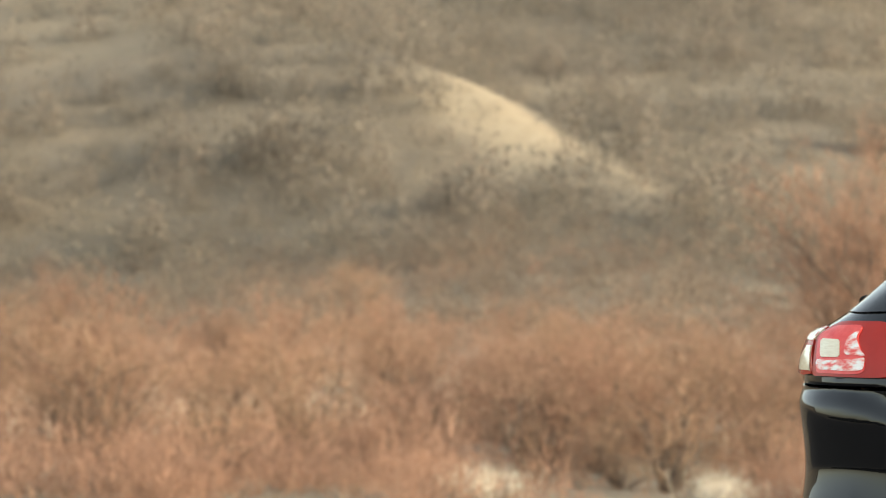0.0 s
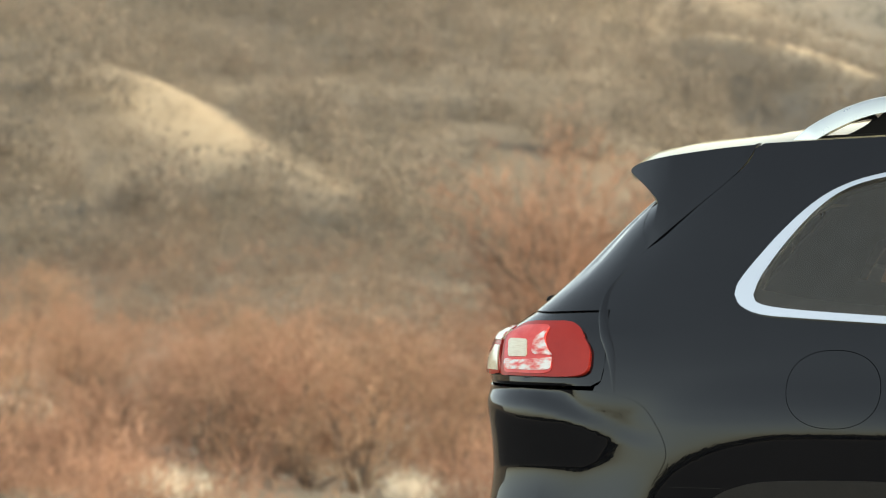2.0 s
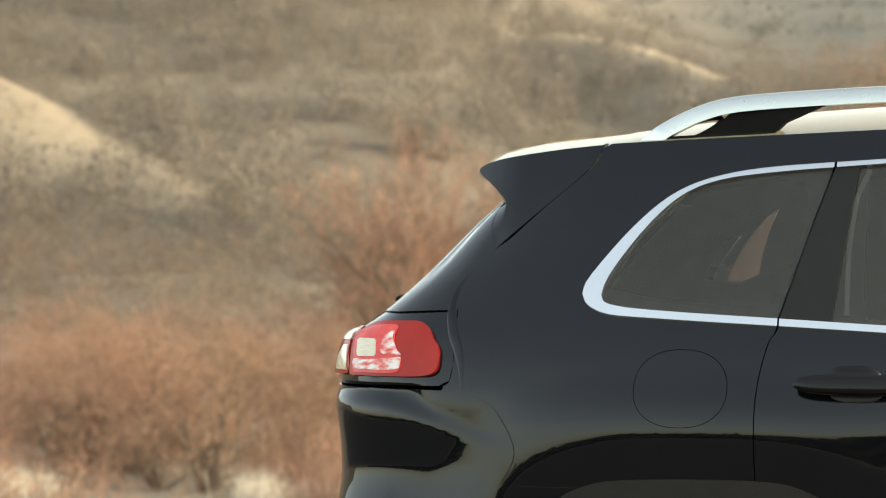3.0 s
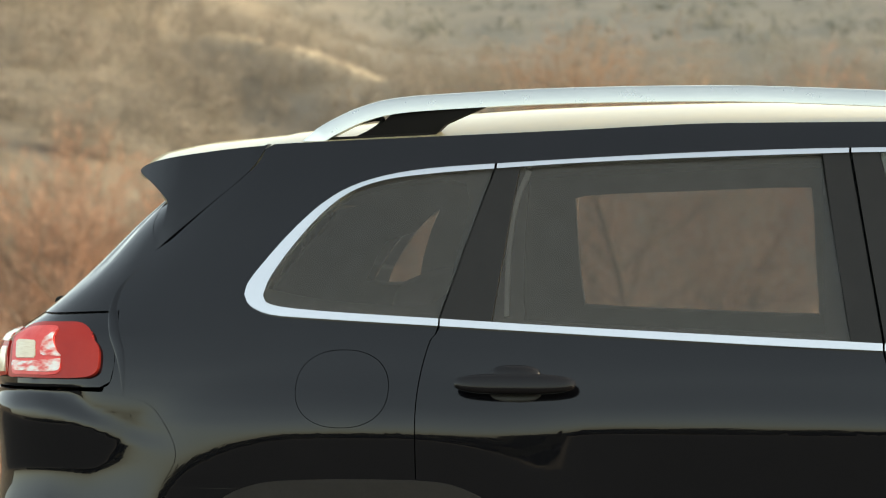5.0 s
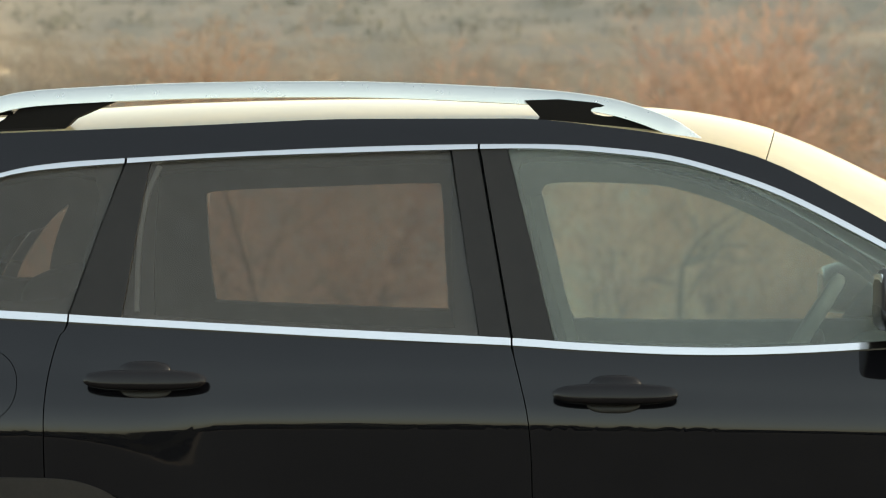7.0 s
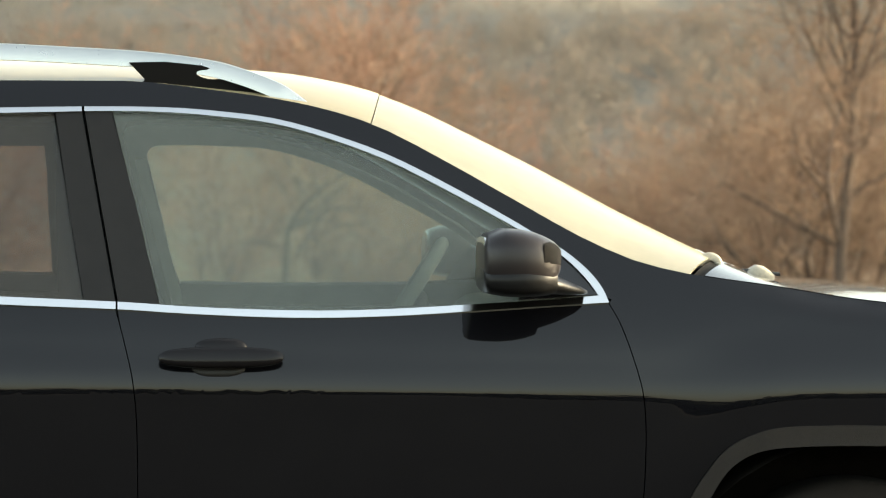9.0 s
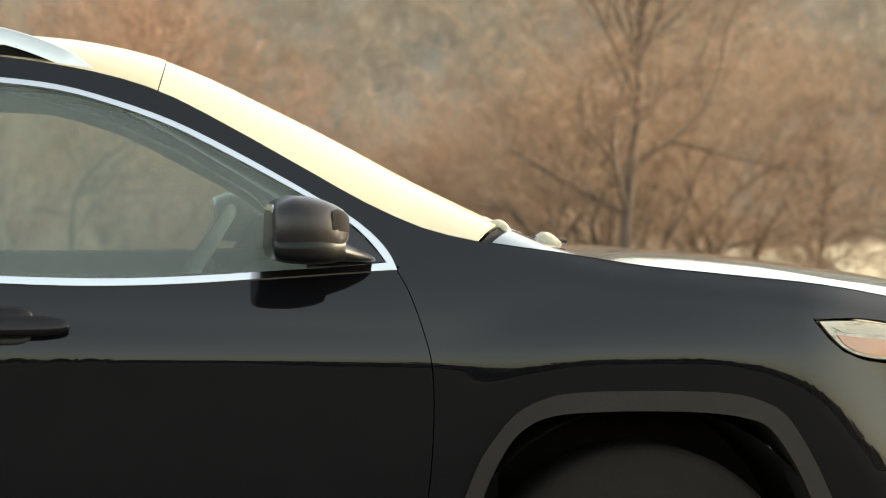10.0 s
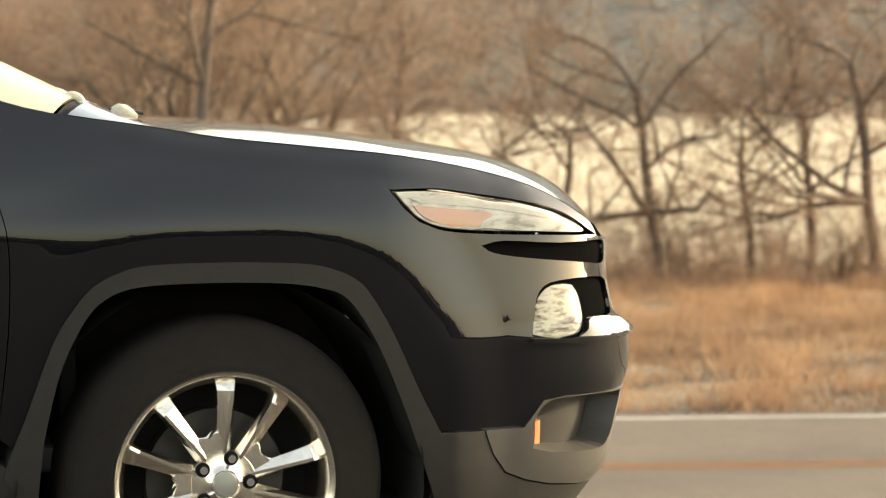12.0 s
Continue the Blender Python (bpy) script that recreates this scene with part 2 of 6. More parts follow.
# half-plan of the body at waist height: x and half width, tail to nose
PLAN_REAR = [(0.0, -2.262), (0.3, -2.257), (0.5, -2.242), (0.65, -2.212), (0.75, -2.165), (0.82, -2.085), (0.865, -1.965), (0.89, -1.81), (0.908, -1.55), (0.918, -1.2)]
PLAN_FRONT = [(0.918, 1.2), (0.917, 1.5), (0.908, 1.8), (0.89, 2.02), (0.86, 2.18), (0.81, 2.32), (0.74, 2.42), (0.64, 2.485), (0.48, 2.525), (0.25, 2.545), (0.0, 2.55)]


def outline():
    """Points and outward normals of the half-plan, evenly along its length; the parameter equals x between the wheels."""
    pts = [(x, v) for v, x in PLAN_REAR] + [(-0.4, 0.918), (0.4, 0.918)] + [(x, v) for v, x in PLAN_FRONT]
    p = np.array(pts)
    seg = np.concatenate([[0], np.cumsum(np.hypot(*np.diff(p, axis=0).T))])
    fx, fv = spline(list(zip(seg, p[:, 0]))), spline(list(zip(seg, p[:, 1])))
    u = np.linspace(0, seg[-1], 1400)
    x, v = fx(u), fv(u)
    for _ in range(30):
        x[1:-1] = (x[:-2] + x[1:-1] * 2 + x[2:]) / 4
        v[1:-1] = (v[:-2] + v[1:-1] * 2 + v[2:]) / 4
    s = u - np.interp(0.0, x, u)
    tx, tv = np.gradient(x, u), np.gradient(v, u)
    le = np.hypot(tx, tv)
    return s, x, v, -tv / le, tx / le


OUT_S, OUT_X, OUT_V, OUT_NX, OUT_NV = outline()
S_TAIL, S_NOSE = OUT_S[0], OUT_S[-1]
SECTION = spline([(0.15, -0.09), (0.3, -0.045), (0.45, -0.016), (0.6, -0.001), (0.75, 0.004), (0.86, 0.0042), (0.93, 0.0045), (0.965, 0.0022), (1.005, -0.0042),
                  (1.05, -0.0152), (1.09, -0.028), (1.11, -0.0352), (1.15, -0.0505), (1.3, -0.114), (1.42, -0.166), (1.52, -0.216), (1.58, -0.255), (1.64, -0.31)])
TAIL_LEAN = spline([(0.2, -0.193), (0.4, -0.123), (0.6, -0.098), (0.78, -0.093), (0.87, -0.083), (0.94, -0.061), (0.99, -0.038), (1.035, -0.027), (1.08, -0.02), (1.64, -0.02)])
TAIL_RAKE = spline([(1.1, 0.996), (1.12, 0.992), (1.145, 0.946), (1.18, 0.887), (1.25, 0.806), (1.32, 0.729), (1.384, 0.652), (1.443, 0.562), (1.5, 0.47), (1.64, 0.27)])   # how far the tail reaches, above the waist
NOSE_LEAN = spline([(0.2, -0.2), (0.28, -0.09), (0.34, -0.03), (0.42, -0.024), (0.5, -0.018), (0.57, 0.0), (0.65, -0.003), (0.7, -0.05), (0.8, -0.074), (0.867, -0.076), (0.9, -0.09), (0.93, -0.13), (0.963, -0.19), (1.05, -0.32)])
EDGE_Z = spline([(-1.56, 1.552), (-1.5, 1.555), (-1.233, 1.565), (-0.85, 1.58), (-0.48, 1.594), (-0.15, 1.594), (0.062, 1.573), (0.222, 1.549), (0.33, 1.523), (0.406, 1.496), (0.55, 1.421),
                 (0.71, 1.329), (0.846, 1.252), (0.966, 1.2), (1.076, 1.174), (1.262, 1.147), (1.446, 1.118), (1.636, 1.098), (1.833, 1.077), (2.035, 1.043), (2.208, 1.0), (2.361, 0.931), (2.452, 0.869)])
WHEELS = (1.432, -1.268)
WAIST = spline([(-1.3, 0.905), (-1.0, 0.918), (-0.75, 0.938), (-0.45, 0.948), (-0.1, 0.938), (0.3, 0.925), (0.77, 0.908), (1.02, 0.90), (1.4, 0.89)])   # the door's lower edge line


def arch_metric(x, z, wheel):
    """How far out of the wheel arch: 1 on the arch's inner edge. The arch is a rounded trapezoid."""
    dx, dz = np.abs(x - wheel), z - 0.36
    return (np.abs(dx / (0.425 + 0.0 * dz)) ** 2.8 + np.maximum(dz, 0) ** 2.8 / 0.44 ** 2.8) ** (1 / 2.8)


def step(a, b, v):
    t = np.clip((v - a) / (b - a), 0, 1)
    return t * t * (3 - 2 * t)


def body_offset(s, z):
    x = np.interp(s, OUT_S, OUT_X)
    nx = np.interp(s, OUT_S, OUT_NX)
    off = SECTION(z)
    off = off + np.where(nx < 0, np.abs(nx) ** (3 - 1.7 * step(0.97, 1.03, z)) * TAIL_LEAN(z), nx ** 2 * NOSE_LEAN(z))
    off = off - 0.09 * np.maximum(z - 0.66, 0.0) * step(1.78, 2.1, x) * (1 - nx ** 2)
    bulge = 0.006 * (1 - step(WAIST(x), WAIST(x) + 0.09, z)) * step(-1.55, -0.9, x) * (1 - step(0.9, 1.45, x))
    for w in WHEELS:
        inwards = (x - w) * (1 if w < 0 else -1)   # the swelling dies away quickly towards the doors
        flare = 0.016 * (1 - step(1.24, 1.62, arch_metric(x, z, w))) * step(0.1, 0.4, z)
        flare = flare * (1 - (step(0.1, 0.72, inwards) if w < 0 else step(0.18, 0.54, inwards)))
        bulge = bulge * (1 - flare / 0.016) + flare
    off = off + bulge
    # the fender rolls over into the hood
    roll = np.clip((z - EDGE_Z(s) + 0.06) / 0.06, 0.0, 1.0)
    off = off - 0.024 * roll ** 2 * step(1.1, 1.4, s) * (1 - step(2.2, 2.44, s))
    off = off - np.where(nx < 0, 0.16 * nx ** 2 * (1 - np.abs(nx)), 0.0) * step(1.17, 1.3, z)
    # the rear bumper is hollowed between two shoulders
    corner = np.where(nx < 0, np.minimum(1.0, 4 * np.abs(nx)), 0.0) * (1 - step(-1.78, -1.62, x))
    low = corner * step(0.5, 0.85, np.sqrt(np.maximum(0.0, 1 - nx * nx)))
    front = step(-1.94, -1.84, x)
    brow = 0.958 - 0.085 * step(-2.02, -1.68, x)
    off = off + low * 0.032 * (1 - step(0.66, 0.842 + 0.008 * step(-2.0, -1.75, x), z)) - corner * 0.011 * step(brow, brow + 0.05, z) * (1 - step(1.004 - 0.07 * front, 1.02 + 0.03 * front, z))
    return off


def body(s, z, out=0.0):
    """A point of the body's side: x, half width, z."""
    o = body_offset(s, z) + out
    x = np.interp(s, OUT_S, OUT_X) + np.interp(s, OUT_S, OUT_NX) * o
    back = np.maximum(-1.45 - x, 0.0)
    x = x + back * (1 - TAIL_RAKE(z)) * step(0.0, 0.45, back)
    return x, np.maximum(np.interp(s, OUT_S, OUT_V) + np.interp(s, OUT_S, OUT_NV) * o, 0.0), z


def body_normal(s, z):
    e = 0.004
    a = np.array(body(s + e, z)) - np.array(body(s - e, z))
    b = np.array(body(s, z + e)) - np.array(body(s, z - e))
    n = np.array([a[1] * b[2] - a[2] * b[1], a[2] * b[0] - a[0] * b[2], a[0] * b[1] - a[1] * b[0]])
    n = -n / np.linalg.norm(n, axis=0)
    return n

# ---- top of the body: hood, windscreen and roof between the two shoulders ----
MIDDLE_Z = spline([(-1.62, 1.592), (-1.5, 1.607), (-1.35, 1.626), (-1.2, 1.641), (-0.85, 1.66), (-0.48, 1.666), (-0.15, 1.66), (0.206, 1.641), (0.383, 1.611), (0.506, 1.57), (0.671, 1.493), (0.837, 1.41), (1.0, 1.321),
                   (1.174, 1.231), (1.258, 1.184), (1.3, 1.168), (1.446, 1.152), (1.66, 1.136), (1.95, 1.104), (2.19, 1.069), (2.327, 1.035), (2.44, 0.985), (2.5, 0.93)])


def top(s, q, out=0.0):
    """A point of the body's top: s along the shoulder, q from -1 to 1 across."""
    ze = EDGE_Z(s)
    x, v, _ = body(s, ze)
    zc = np.maximum(MIDDLE_Z(x), ze + 0.004)
    return x, v * q, zc - (zc - ze) * np.abs(q) ** 2.6 + out


def top_normal(s, q):
    e = 0.004
    a = np.array(top(s + e, q)) - np.array(top(s - e, q))
    b = np.array(top(s, q + e)) - np.array(top(s, q - e))
    n = np.array([a[1] * b[2] - a[2] * b[1], a[2] * b[0] - a[0] * b[2], a[0] * b[1] - a[1] * b[0]])
    return n / np.linalg.norm(n, axis=0)


def rounded(points, n=4):
    """An open smooth line through points (Catmull-Rom)."""
    p = [np.array(q, float) for q in points]
    p = [2 * p[0] - p[1]] + p + [2 * p[-1] - p[-2]]
    res = []
    for i in range(1, len(p) - 2):
        for k in range(n):
            t = k / n
            res.append(0.5 * (2 * p[i] + (p[i + 1] - p[i - 1]) * t + (2 * p[i - 1] - 5 * p[i] + 4 * p[i + 1] - p[i + 2]) * t * t
                              + (3 * p[i] - p[i - 1] - 3 * p[i + 1] + p[i + 2]) * t ** 3))
    res.append(p[-2])
    return [tuple(q) for q in res]


def ring(points, n=4):
    """A closed smooth loop through points."""
    m = len(points)
    return rounded([points[i % m] for i in range(m + 1)], n)[:-1]


def fill_loops(loops, cell):
    """Fill flat loops (the first outside, the rest holes) with triangles and cut them by a grid. Gives points, faces, border edges."""
    bm = bmesh.new()
    edges = []
    for loop in loops:
        vs = [bm.verts.new((a, b, 0)) for a, b in loop]
        edges += [bm.edges.new((vs[i], vs[(i + 1) % len(vs)])) for i in range(len(vs))]
    bmesh.ops.triangle_fill(bm, use_beauty=True, use_dissolve=False, edges=edges, normal=(0, 0, 1))
    lo = [min(p[k] for p in loops[0]) for k in (0, 1)]
    hi = [max(p[k] for p in loops[0]) for k in (0, 1)]
    for k in (0, 1):
        step_k = cell[k]
        c = math.floor(lo[k] / step_k + 1) * step_k
        while c < hi[k] - 1e-5:
            no = (1, 0, 0) if k == 0 else (0, 1, 0)
            bmesh.ops.bisect_plane(bm, geom=bm.verts[:] + bm.edges[:] + bm.faces[:], dist=1e-6, plane_co=tuple(v * c for v in no), plane_no=no)
            c += step_k
    bm.verts.index_update()
    pts = np.array([(v.co.x, v.co.y) for v in bm.verts])
    faces = []
    for f in bm.faces:
        idx = [v.index for v in f.verts]
        if f.normal.z < 0:
            idx.reverse()
        faces.append(idx)
    border = []
    for e in bm.edges:
        if len(e.link_faces) == 1:
            f = e.link_faces[0]
            idx = [v.index for v in f.verts]
            if f.normal.z < 0:
                idx.reverse()
            a, b = e.verts[0].index, e.verts[1].index
            i = idx.index(a)
            border.append((a, b) if idx[(i + 1) % len(idx)] == b else (b, a))
    bm.free()
    return pts, faces, border


def panel(name, loops, material, parent, side=1, out=0.0, depth=0.014, cell=(0.05, 0.04), on_top=False, label="", back=False):
    """A shell on the body: flat loops laid on its side or top, with turned-in edges of the given depth."""
    if not isinstance(loops[0], list):
        loops = [loops]
    pts, faces, border = fill_loops(loops, cell)
    a, b = pts[:, 0], pts[:, 1]
    fn, fnorm = (top, top_normal) if on_top else (body, body_normal)
    x, v, z = fn(a, b, out)
    nx, nv, nz = fnorm(a, b)
    sg = 1 if on_top else side
    front = np.stack([x, YC - sg * v, z + 0 * x], 1)
    nrm = np.stack([nx, -sg * nv, nz], 1)
    rear = front - nrm * depth
    n = len(front)
    verts = np.concatenate([front, rear])
    flip = sg < 0 or on_top
    polys, norms = [], []
    for f in faces:
        g = f[::-1] if flip else f
        polys.append(g)
        norms += [tuple(nrm[i]) for i in g]
    for p, q in border:
        quad = [p, p + n, q + n, q]
        if flip:
            quad.reverse()
        d1, d2 = verts[quad[1]] - verts[quad[0]], verts[quad[2]] - verts[quad[0]]
        fnrm = np.cross(d1, d2)
        le = np.linalg.norm(fnrm)
        fnrm = fnrm / le if le > 1e-12 else nrm[p]
        polys.append(quad)
        norms += [tuple(fnrm)] * 4
    if back:
        for f in faces:
            g = [i + n for i in (f if flip else f[::-1])]
            polys.append(g)
            norms += [tuple(-nrm[i - n]) for i in g]
    me = bpy.data.meshes.new(name)
    me.from_pydata([tuple(p) for p in verts], [], polys)
    me.materials.append(material)
    me.polygons.foreach_set("use_smooth", [True] * len(me.polygons))
    me.update()
    me.normals_split_custom_set(norms)
    ob = new(name, me)
    ob.parent = parent
    if label:
        ob["label"] = label
    return ob


def part(name, bm, material, parent, label="", shade=True):
    me = bpy.data.meshes.new(name)
    bmesh.ops.recalc_face_normals(bm, faces=bm.faces[:])
    bm.to_mesh(me)
    bm.free()
    me.materials.append(material)
    if shade:
        me.polygons.foreach_set("use_smooth", [True] * len(me.polygons))
        me.set_sharp_from_angle(angle=radians(38))
    ob = new(name, me)
    ob.parent = parent
    if label:
        ob["label"] = label
    return ob


def box_bm(cx, cy, cz, sx, sy, sz, bevel=0.01, m=None):
    bm = bmesh.new()
    bmesh.ops.create_cube(bm, size=1.0)
    bmesh.ops.scale(bm, vec=(sx, sy, sz), verts=bm.verts[:])
    if bevel:
        bmesh.ops.bevel(bm, geom=bm.edges[:], offset=bevel, segments=3, affect="EDGES", profile=0.5)
    if m is not None:
        bmesh.ops.transform(bm, matrix=m, verts=bm.verts[:])
    bmesh.ops.translate(bm, vec=(cx, cy, cz), verts=bm.verts[:])
    return bm


def super_bm(c, r, e1=0.6, e2=0.6, m=None, nu=28, nw=16):
    """A rounded box: a superellipsoid with half sizes r; lower exponents are squarer."""
    bm = bmesh.new()
    sp = lambda v, e: math.copysign(abs(v) ** e, v)
    rows = []
    for j in range(1, nw):
        w = -math.pi / 2 + math.pi * j / nw
        rows.append([bm.verts.new((r[0] * sp(math.cos(w), e1) * sp(math.cos(u), e2), r[1] * sp(math.cos(w), e1) * sp(math.sin(u), e2), r[2] * sp(math.sin(w), e1)))
                     for u in [2 * math.pi * i / nu for i in range(nu)]])
    lo, hi = bm.verts.new((0, 0, -r[2])), bm.verts.new((0, 0, r[2]))
    for k in range(len(rows) - 1):
        for i in range(nu):
            bm.faces.new((rows[k][i], rows[k][(i + 1) % nu], rows[k + 1][(i + 1) % nu], rows[k + 1][i]))
    for i in range(nu):
        bm.faces.new((lo, rows[0][(i + 1) % nu], rows[0][i]))
        bm.faces.new((hi, rows[-1][i], rows[-1][(i + 1) % nu]))
    if m is not None:
        bmesh.ops.transform(bm, matrix=m, verts=bm.verts[:])
    bmesh.ops.translate(bm, vec=c, verts=bm.verts[:])
    return bm


def sweep_bm(path, profile, up=(0, 0, 1), closed=False, scale=None):
    """A closed profile (sideways, upwards) swept along a line of points."""
    bm = bmesh.new()
    p = [Vector(q) for q in path]
    n = len(p)
    rings = []
    for i in range(n):
        t = (p[(i + 1) % n] - p[i - 1]) if closed else (p[min(i + 1, n - 1)] - p[max(i - 1, 0)])
        t.normalize()
        s = t.cross(Vector(up)).normalized()
        u = s.cross(t)
        k = scale[i] if scale else 1.0
        rings.append([bm.verts.new(p[i] + s * a * k + u * b * k) for a, b in profile])
    m = len(profile)
    for i in range(n if closed else n - 1):
        r0, r1 = rings[i], rings[(i + 1) % n]
        for j in range(m):
            bm.faces.new((r0[j], r0[(j + 1) % m], r1[(j + 1) % m], r1[j]))
    if not closed:
        bm.faces.new(rings[0])
        bm.faces.new(rings[-1][::-1])
    return bm


def circle_profile(r, n=10):
    return [(r * math.cos(2 * math.pi * i / n), r * math.sin(2 * math.pi * i / n)) for i in range(n)]


def round_profile(w, h, r, n=4):
    res = []
    for cx, cy, a0 in ((w / 2 - r, h / 2 - r, 0), (-w / 2 + r, h / 2 - r, 90), (-w / 2 + r, -h / 2 + r, 180), (w / 2 - r, -h / 2 + r, 270)):
        for i in range(n):
            a = radians(a0 + 90 * i / (n - 1))
            res.append((cx + r * math.cos(a), cy + r * math.sin(a)))
    return res


def lathe_bm(profile, n=64, axis_y=True):
    """Turn a line of (radius, along) about the y axis."""
    bm = bmesh.new()
    rings = [[bm.verts.new((r * math.cos(2 * math.pi * i / n), y, r * math.sin(2 * math.pi * i / n))) for i in range(n)] for r, y in profile]
    for k in range(len(rings) - 1):
        for i in range(n):
            bm.faces.new((rings[k][i], rings[k][(i + 1) % n], rings[k + 1][(i + 1) % n], rings[k + 1][i]))
    return bm


def loft_bm(rows, n=32, power=0.62):
    """A skin over rounded upright sections (x, y, low z, high z, half width) that follow one another along x."""
    bm = bmesh.new()
    sp = lambda v: math.copysign(abs(v) ** power, v)
    rings = [[bm.verts.new((x, y + wide * sp(math.cos(a)), (lo + hi) / 2 + (hi - lo) / 2 * sp(math.sin(a)))) for a in [2 * math.pi * i / n for i in range(n)]] for x, y, lo, hi, wide in rows]
    for p, q in zip(rings, rings[1:]):
        for i in range(n):
            bm.faces.new((p[i], p[(i + 1) % n], q[(i + 1) % n], q[i]))
    bm.faces.new(rings[0])
    bm.faces.new(rings[-1])
    return bm


def prism_bm(poly, y0, y1, bevel=0.0):
    """A polygon in x and z, from y0 to y1."""
    bm = bmesh.new()
    a = [bm.verts.new((x, y0, z)) for x, z in poly]
    b = [bm.verts.new((x, y1, z)) for x, z in poly]
    n = len(poly)
    bm.faces.new(a)
    bm.faces.new(b[::-1])
    for i in range(n):
        bm.faces.new((a[i], b[i], b[(i + 1) % n], a[(i + 1) % n]))
    if bevel:
        bmesh.ops.bevel(bm, geom=bm.edges[:], offset=bevel, segments=2, affect="EDGES", profile=0.5)
    return bm


def plate_bm(loops, y0, y1):
    """A flat plate in x and z, with holes, from y0 to y1."""
    pts, faces, border = fill_loops(loops, (1.0, 1.0))
    bm = bmesh.new()
    near, far = ([bm.verts.new((a, y, b)) for a, b in pts] for y in (y0, y1))
    for f in faces:
        bm.faces.new([near[i] for i in f])
        bm.faces.new([far[i] for i in f[::-1]])
    for p, q in border:
        bm.faces.new((near[p], near[q], far[q], far[p]))
    return bm


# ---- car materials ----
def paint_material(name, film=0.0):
    """Black car paint under clear coat; film is the share of pale sky-glare colour."""
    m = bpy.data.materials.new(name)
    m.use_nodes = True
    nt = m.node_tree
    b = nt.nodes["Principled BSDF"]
    layer = ramp_nodes(nt, noise_node(nt, 9.0, 6, 0.7), [(0.35, (0.0032, 0.0033, 0.0046)), (0.75, (0.0048, 0.0048, 0.0062))])
    nt.links.new(layer, b.inputs["Base Color"])
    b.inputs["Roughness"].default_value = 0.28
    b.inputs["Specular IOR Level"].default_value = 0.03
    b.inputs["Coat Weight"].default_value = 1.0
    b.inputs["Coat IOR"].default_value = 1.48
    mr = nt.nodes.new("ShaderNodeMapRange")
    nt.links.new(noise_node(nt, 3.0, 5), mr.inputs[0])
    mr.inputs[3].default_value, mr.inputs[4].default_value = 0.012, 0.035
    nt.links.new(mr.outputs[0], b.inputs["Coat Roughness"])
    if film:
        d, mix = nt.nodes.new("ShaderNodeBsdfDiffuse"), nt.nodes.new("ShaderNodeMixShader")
        # cream diffuse colour stands for the low sky mirrored on roof and spoiler
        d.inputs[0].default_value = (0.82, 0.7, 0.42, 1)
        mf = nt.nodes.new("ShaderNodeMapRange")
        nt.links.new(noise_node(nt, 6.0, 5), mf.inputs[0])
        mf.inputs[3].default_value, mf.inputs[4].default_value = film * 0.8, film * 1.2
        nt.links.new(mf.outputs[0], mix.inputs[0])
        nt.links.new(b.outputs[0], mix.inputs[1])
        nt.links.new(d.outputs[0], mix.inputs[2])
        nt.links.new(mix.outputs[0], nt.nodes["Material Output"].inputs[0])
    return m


def glass_material(name, tint, ior=1.52, layer=0.04, film_colour=(0.5, 0.48, 0.42)):
    m = bpy.data.materials.new(name)
    m.use_nodes = True
    nt = m.node_tree
    nt.nodes.remove(nt.nodes["Principled BSDF"])
    t, g, mix, fr = (nt.nodes.new(n) for n in ("ShaderNodeBsdfTransparent", "ShaderNodeBsdfGlossy", "ShaderNodeMixShader", "ShaderNodeFresnel"))
    t.inputs[0].default_value = (*tint, 1)
    g.inputs["Roughness"].default_value = 0.01
    fr.inputs[0].default_value = ior
    nt.links.new(fr.outputs[0], mix.inputs[0])
    nt.links.new(t.outputs[0], mix.inputs[1])
    nt.links.new(g.outputs[0], mix.inputs[2])
    # diffuse film of one colour over the pane, its share varied by noise
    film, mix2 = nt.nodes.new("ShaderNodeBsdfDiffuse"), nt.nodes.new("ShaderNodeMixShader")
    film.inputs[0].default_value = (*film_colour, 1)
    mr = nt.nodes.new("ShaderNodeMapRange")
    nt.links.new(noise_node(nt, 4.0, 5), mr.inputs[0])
    mr.inputs[3].default_value, mr.inputs[4].default_value = layer * 0.7, layer * 1.3
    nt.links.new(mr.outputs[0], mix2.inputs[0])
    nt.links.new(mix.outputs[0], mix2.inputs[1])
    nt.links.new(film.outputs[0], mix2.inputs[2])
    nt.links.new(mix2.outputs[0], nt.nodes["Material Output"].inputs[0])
    return m


PAINT = paint_material("black_paint")
GLARE_PAINT = paint_material("sky_glare_black_paint", 0.3)
# the film holds dust and also the reflection veil over the tinted windows
PRIVACY = glass_material("privacy_glass", (0.58, 0.565, 0.55), layer=0.08)
CLEAR = glass_material("green_glass", (0.8, 0.91, 0.85), layer=0.22, film_colour=(0.43, 0.49, 0.45))
# strong cream film puts the glare of the low sky into the windscreen's colour
WINDSCREEN = glass_material("sky_glare_windscreen", (0.78, 0.87, 0.82), layer=0.4, film_colour=(0.66, 0.62, 0.47))
LENS = glass_material("clear_lens", (0.95, 0.95, 0.95), layer=0.02)
CHROME = mat("chrome", [(0.3, (0.92, 0.93, 0.93)), (0.7, (0.95, 0.96, 0.96))], 12, 0.09, 1.0, rough_var=0.012)
SATIN = mat("satin_metal", [(0.3, (0.70, 0.715, 0.675)), (0.7, (0.74, 0.755, 0.71))], 12, 0.28, 1.0, rough_var=0.02)
RIM_METAL = mat("polished_alloy", [(0.86, 0.79, 0.69)], 20, 0.21, 1.0, rough_var=0.06)
